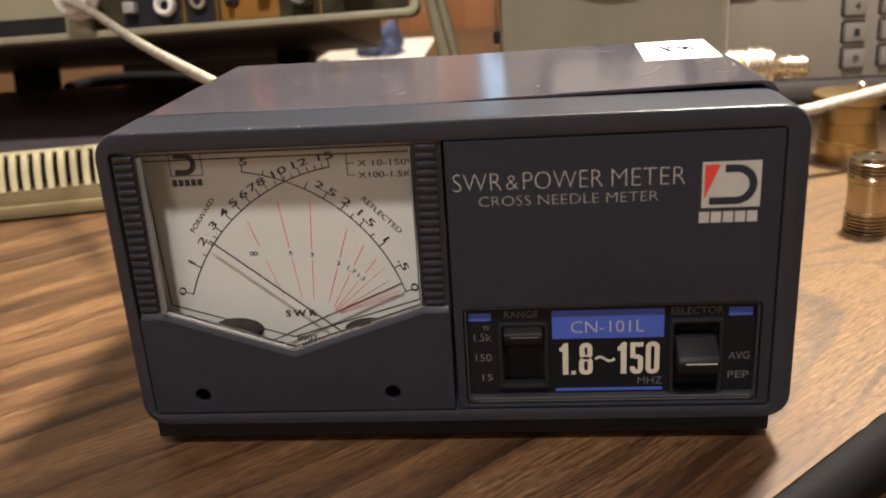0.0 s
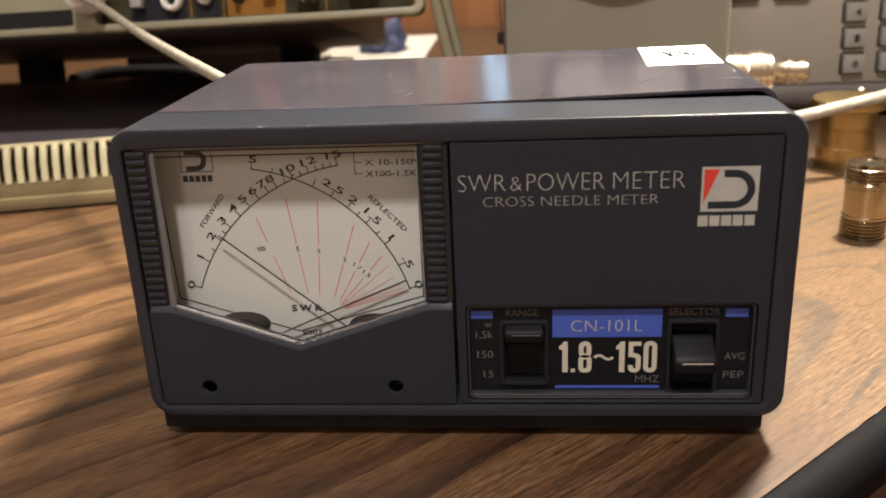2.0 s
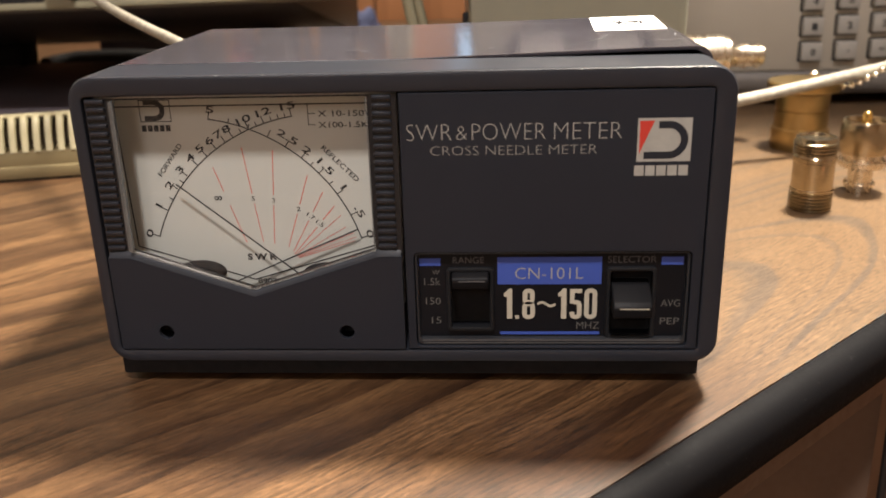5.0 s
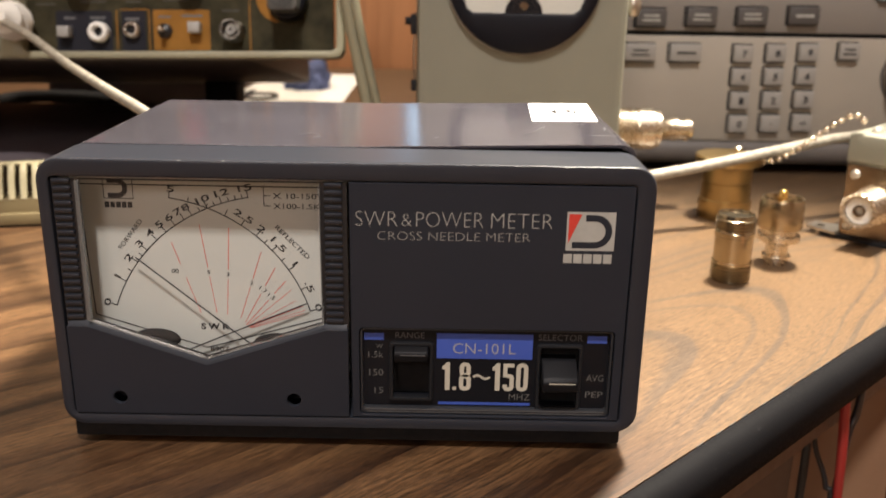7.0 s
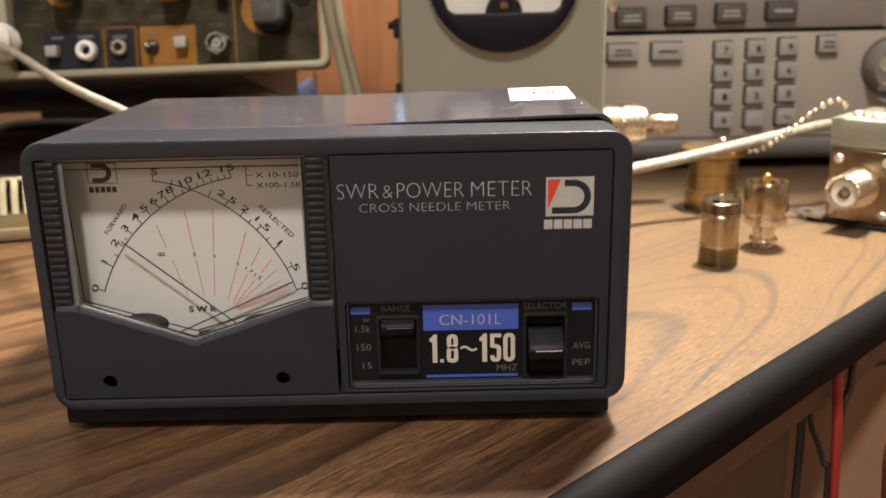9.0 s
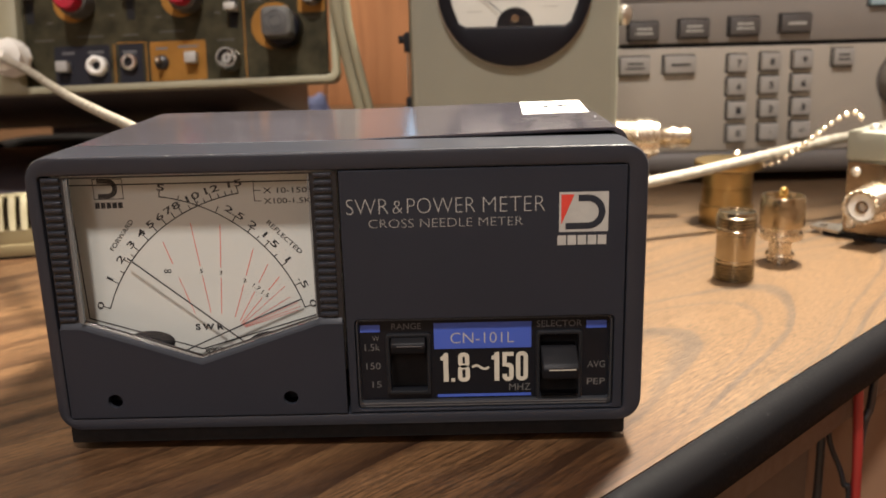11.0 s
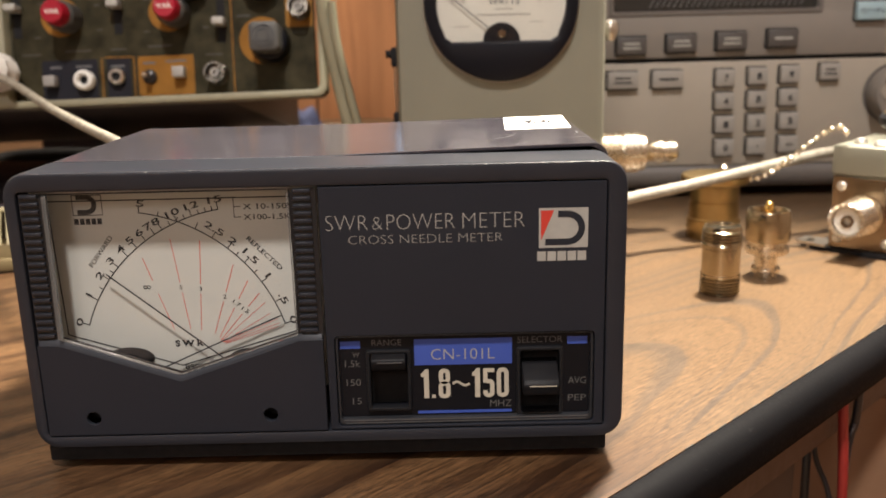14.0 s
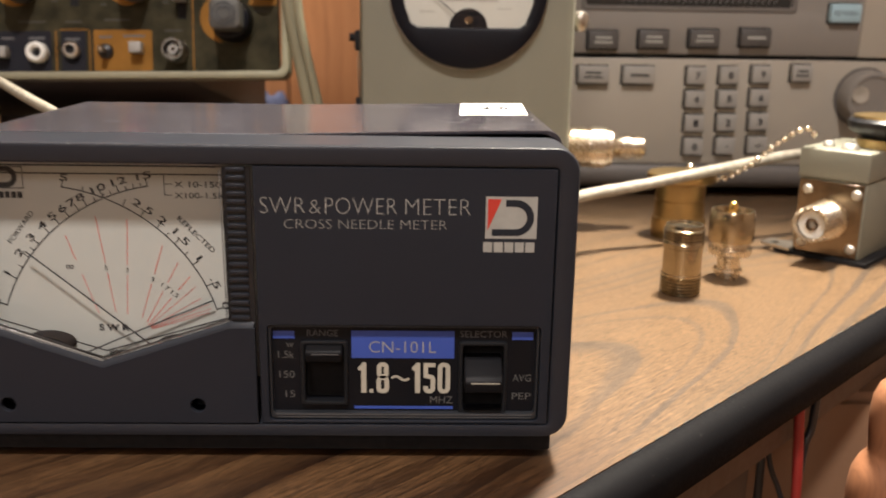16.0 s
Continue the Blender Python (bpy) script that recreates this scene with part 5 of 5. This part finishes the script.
dial_knob(-18.07, 12.60, 0.86, RED_CAP, KNOB_GREY, 2.2, "grey knob with a red cap", "VAR")
dial_knob(-11.87, 12.65, 0.86, RED_CAP, KNOB_GREY, 2.2, "grey knob with a red cap", "VAR")
part("knob_scale", sheet(circle(lx(-6.98), lz(10.92), 1.34, 40), YP - 0.02, YP - 0.002), OCHRE, scope, "ochre ring round the knob")
part("knob_plate", sheet(circle(lx(-6.42), lz(10.70), 1.26, 40), YP - 0.06, YP - 0.02), OLIVE, scope)
part("knob_skirt", lathe([(0, 0.06), (1.12, 0.06), (1.14, 0.16), (1.02, 0.95), (0.90, 1.05), (0, 1.05)], 36, m=outward(lx(-6.48), lz(10.72), YP)), NIGHT, scope, "black skirt under the stepped knob")
step = part("control_knob", sheet(rounded(lx(-7.30), lx(-5.68), lz(9.98), lz(11.58), 0.30, 4), YP - 2.3, YP - 1.0, (), 0.12), KNOB_GREY, scope, "grey square stepped knob")
for r in (0.38, 0.62):
    part("knob_ring", sheet(circle(lx(-6.5), lz(10.77), r, 28), YP - 2.35, YP - 2.29, [circle(lx(-6.5), lz(10.77), r - 0.07, 28)]), BLACK, step)
for x, z in ((-6.9, 14.2), (-10.9, 14.4)):
    part("dark_knob", lathe([(0, 0), (1.05, 0), (1.0, 0.9), (0.8, 1.0), (0, 1.0)], 28, m=outward(lx(x), lz(z), YP)), BLACK, scope, "dark round knob")
for x, z, r in ((-9.62, 9.10, 0.58), (-4.75, 12.60, 0.58)):
    j = part("bnc_socket", lathe([(0, 0), (r * 1.1, 0), (r * 1.1, 0.15), (r, 0.2), (r, 1.1), (r * 0.82, 1.1), (r * 0.80, 0.6), (0, 0.6)], 32, m=outward(lx(x), lz(z), YP)), SOCKET_METAL, scope, "steel bayonet socket")
    part("core", lathe([(0, 0.6), (r * 0.45, 0.6), (r * 0.45, 0.95), (r * 0.18, 0.95), (r * 0.16, 0.7), (0, 0.7)], 20, m=outward(lx(x), lz(z), YP)), KEY_PALE, j)
part("probe_jack", lathe([(0, 0), (0.56, 0), (0.56, 0.5), (0.46, 0.62), (0.34, 0.62), (0.28, 0.5), (0.26, 0.2), (0, 0.2)], 32, m=outward(lx(-17.25), lz(9.05), YP)), PAPER, scope, "white ring jack")
part("jack_hole", lathe([(0, 0), (0.26, 0), (0.25, 0.25), (0, 0.25)], 20, m=outward(lx(-17.25), lz(9.05), YP)), SOOT, scope)
part("ground_jack", lathe([(0, 0), (0.46, 0), (0.46, 0.4), (0.36, 0.5), (0.28, 0.5), (0.26, 0.25), (0, 0.25)], 28, m=outward(lx(-15.38), lz(9.18), YP)), STEEL, scope, "steel ring jack")
part("jack_hole", lathe([(0, 0), (0.25, 0), (0.25, 0.3), (0, 0.3)], 20, m=outward(lx(-15.38), lz(9.18), YP)), SOOT, scope)
part("toggle_base", lathe([(0, 0), (0.42, 0), (0.40, 0.2), (0.2, 0.35), (0, 0.35)], 20, m=outward(lx(-13.55), lz(9.12), YP)), BLACK, scope)
part("toggle", lathe([(0, 0.3), (0.12, 0.3), (0.17, 0.95), (0.1, 1.05), (0, 1.05)], 16, m=outward(lx(-13.55), lz(9.16), YP)), NICKEL, scope, "bright toggle tip")
for x, z in ((-19.15, 9.05), (-11.78, 9.28)):
    part("push_button", box(lx(x) - 0.33, lx(x) + 0.33, YP - 0.7, YP, lz(z) - 0.30, lz(z) + 0.30, 0.05, 2), KEY_PALE, scope, "pale grey square push button")
for x, z0, z1, zk in ((-9.30, 10.9, 13.4, 11.98), (-15.2, 11.6, 14.0, 13.2), (-21.0, 11.6, 14.0, 13.2)):
    part("slot", box(lx(x) - 0.23, lx(x) + 0.23, YP - 0.03, YP, lz(z0), lz(z1), 0.01, 1), SOOT, scope, "dark lever slot")
    part("lever", box(lx(x) - 0.33, lx(x) + 0.33, YP - 1.0, YP - 0.03, lz(zk) - 0.2, lz(zk) + 0.2, 0.06, 2), INK, scope, "pale lever switch")
for x0, x1, z0, z1 in ((-19.3, -18.6, 9.78, 9.92), (-17.8, -16.9, 9.78, 9.92), (-15.8, -15.0, 9.72, 9.86), (-13.9, -13.2, 9.85, 9.97), (-12.6, -11.4, 9.9, 10.02)):
    part("print_bar", bars([(lx(x0), lx(x1), lz(z0), lz(z1))], YP - 0.03), DIM_INK, scope)
for x, z, w in ((-20.3, 10.62, 1.1), (-17.6, 10.75, 1.5), (-15.3, 10.75, 0.9), (-12.9, 10.85, 1.4), (-9.8, 10.25, 1.0), (-8.0, 12.35, 0.8), (-5.1, 13.9, 0.7), (-4.9, 11.3, 0.8),
                (-19.9, 11.6, 0.35), (-19.6, 13.5, 0.35), (-16.3, 11.9, 0.35), (-16.4, 13.3, 0.35), (-13.6, 11.7, 0.35), (-13.5, 13.5, 0.35), (-10.2, 11.8, 0.35), (-10.1, 13.4, 0.35)):
    part("caption_bar", bars([(lx(x) - w / 2, lx(x) + w / 2, lz(z) - 0.06, lz(z) + 0.06)], YP - 0.004), PANEL_INK, scope, "worn printed caption")
for x, low in ((-39.1, -2.15), (-16.5, -2.52)):
    part("foot", box(lx(x) - 1.35, lx(x) + 1.35, 24.0, 27.0, low, 0.3, 0.15, 2), SOOT, scope, "black rubber foot")
arm = thing("carrying_handle", at(-0.25, 0, 0), "cream green carrying handle swung down beside the oscilloscope", "handle")
part("arm", tube([(-3.05, 28.6, 13.8), (-2.85, 28.6, 11.6), (-2.35, 28.7, 8.7), (-1.75, 28.8, 5.6), (-1.1, 29.0, 2.6), (-0.75, 29.2, 0.44)], 0.42, 14), SAGE, arm)
part("arm_rib", tube([(-2.45, 28.1, 12.9), (-2.25, 28.1, 10.6), (-1.62, 28.2, 7.5), (-0.95, 28.4, 4.4), (-0.30, 28.7, 1.2), (-0.1, 28.8, 0.26)], 0.24, 12), SAGE, arm, "raised rib of the handle")

# ---------------------------------------------------------------- other things on the bench
slab = thing("black_tray", at(0, 0, 0), "low matt black tray lying behind the cream grille", "tray")
part("base", box(-62, -9.0, 24.6, 54.5, 0.0, 1.0, 0.3, 2), TRAY, slab)
part("rim", box(-61, -10, 24.2, 24.7, 0.2, 1.5, 0.15, 2), TRAY, slab)

VENT_M = at(-23.0, 20.0, 0, 0, 0, 13.5)
vent = thing("vented_case", VENT_M, "low cream plastic case with an upright grille", "case")
part("base", box(-22, 8.0, 0.12, 1.9, 0.10, 1.44, 0.10, 2), SHADED_CREAM, vent, "cream upper ledge, its shade in the colour")
part("lower_step", box(-22.05, 8.05, -0.14, 1.95, 0.12, 0.72, 0.07, 2), SHADED_CREAM, vent, "cream lower step, its shade in the colour")
part("rubber_strip", box(-21.9, 7.9, -0.02, 1.8, 0.0, 0.13), SOOT, vent, "black rubber strip under the case")
part("back_wall", box(-22, 8.0, 1.22, 1.5, 1.44, 2.90, 0.06, 1), TAN_SHADE, vent, "shaded inner wall")
part("top_rail", box(-22, 8.0, 0.86, 1.36, 2.92, 3.10, 0.07, 2), CREAM, vent, "cream rail over the slats")
outline = [(0.02, 1.42), (0.10, 1.62), (0.30, 2.30), (0.46, 2.78), (0.62, 3.00), (0.82, 3.08), (1.20, 3.08), (1.20, 2.80), (0.72, 2.62), (0.52, 2.10), (0.42, 1.62), (0.44, 1.42)]
fin = bmesh.new()
sides = [[fin.verts.new((x, y, z)) for y, z in outline] for x in (-0.145, 0.145)]
for k in range(len(outline)):
    n = (k + 1) % len(outline)
    fin.faces.new((sides[0][k], sides[0][n], sides[1][n], sides[1][k]))
fin.faces.new(sides[0])
fin.faces.new(sides[1])
bmesh.ops.bevel(fin, geom=[e for e in fin.edges if abs(e.verts[0].co.x - e.verts[1].co.x) < 0.01], offset=0.05, segments=2, profile=0.5, affect="EDGES")
slat = mesh_of("slat", fin, CREAM)
for k in range(53):
    part("slat", slat, None, vent, m=at(-21.6 + 0.558 * k, 0, 0))
solid("equipment_box", box(-34.0, -19.5, 60, 82, 0.0, 5.0, 0.3, 2), TRAY, "low matt black equipment box behind the oscilloscope", "box")

paper = solid("paper_sheet", box(-18.5, -7.5, 64, 86, 0.01, 0.06), PAPER, "white paper lying behind the oscilloscope", "paper")
cloth_bm = bmesh.new()
bmesh.ops.create_icosphere(cloth_bm, subdivisions=4, radius=1)
for v in cloth_bm.verts:
    d = noise.noise(v.co * 1.7) * 0.35 + noise.noise(v.co * 4.1) * 0.16
    v.co = (v.co.x * 2.5 * (1 + d), v.co.y * 2.5 * (1 + d), max(0.0, (v.co.z * 2.5 + 0.5) * (1 + d)))
solid("blue_bag", cloth_bm, BLUE_CLOTH, "crumpled faded blue cloth bag", "bag", m=at(-12.2, 74, 0.07))
wire_bits = thing("black_wire", at(0, 0, 0), "loop of thin black wire on the white paper", "cable")
part("wire", tube([(-17.2, 66, 0.2), (-16.8, 67, 0.3), (-15.6, 68, 0.2), (-14.4, 67, 0.25), (-14.4, 65.2, 0.2), (-16.4, 64.2, 0.3), (-17.9, 66.5, 0.3), (-17.2, 70, 0.2)], 0.14, 8), BLACK, wire_bits)
cord = thing("power_cable", at(0, 0, 0), "coiled thick black power cable behind the oscilloscope", "cable")
part("wire", tube([(-37.5, 56.5, 0.6), (-37.0, 58.5, 0.65), (-35.5, 59.2, 0.8), (-32, 59.0, 0.9), (-28.2, 58.5, 0.8), (-27, 57.4, 0.6), (-27.5, 55.4, 0.6)], 0.6, 10), SOOT, cord)

# a brown cabinet and a wooden post under and beyond the bench's slanting edge
cabinet = thing("base_cabinet", at(0, 0, 0), "plain brown wooden cabinet under the bench", "cabinet")
part("body", box(17.2, 52, 14.8, 60, FLOOR_Z, -4.4, 0.2, 2), CABINET, cabinet)
part("door", box(17.6, 51.6, 14.3, 14.78, FLOOR_Z + 3, -4.8, 0.15, 2), CABINET, cabinet, "plain brown door")
post = thing("wooden_post", at(20.35, 6.5, 0), "reddish turned wooden post beyond the bench edge", "post")
part("shaft", lathe([(0, FLOOR_Z), (1.05, FLOOR_Z), (1.05, -12), (1.2, -8.2), (1.40, -5.6), (1.43, -4.6), (1.36, -3.9), (1.16, -3.4), (0.94, -3.12), (0.92, -2.92), (0.98, -2.4), (1.03, -1.8), (0.98, -1.1), (0.82, -0.62), (0.5, -0.34), (0, -0.26)], 36), POST_WOOD, post)
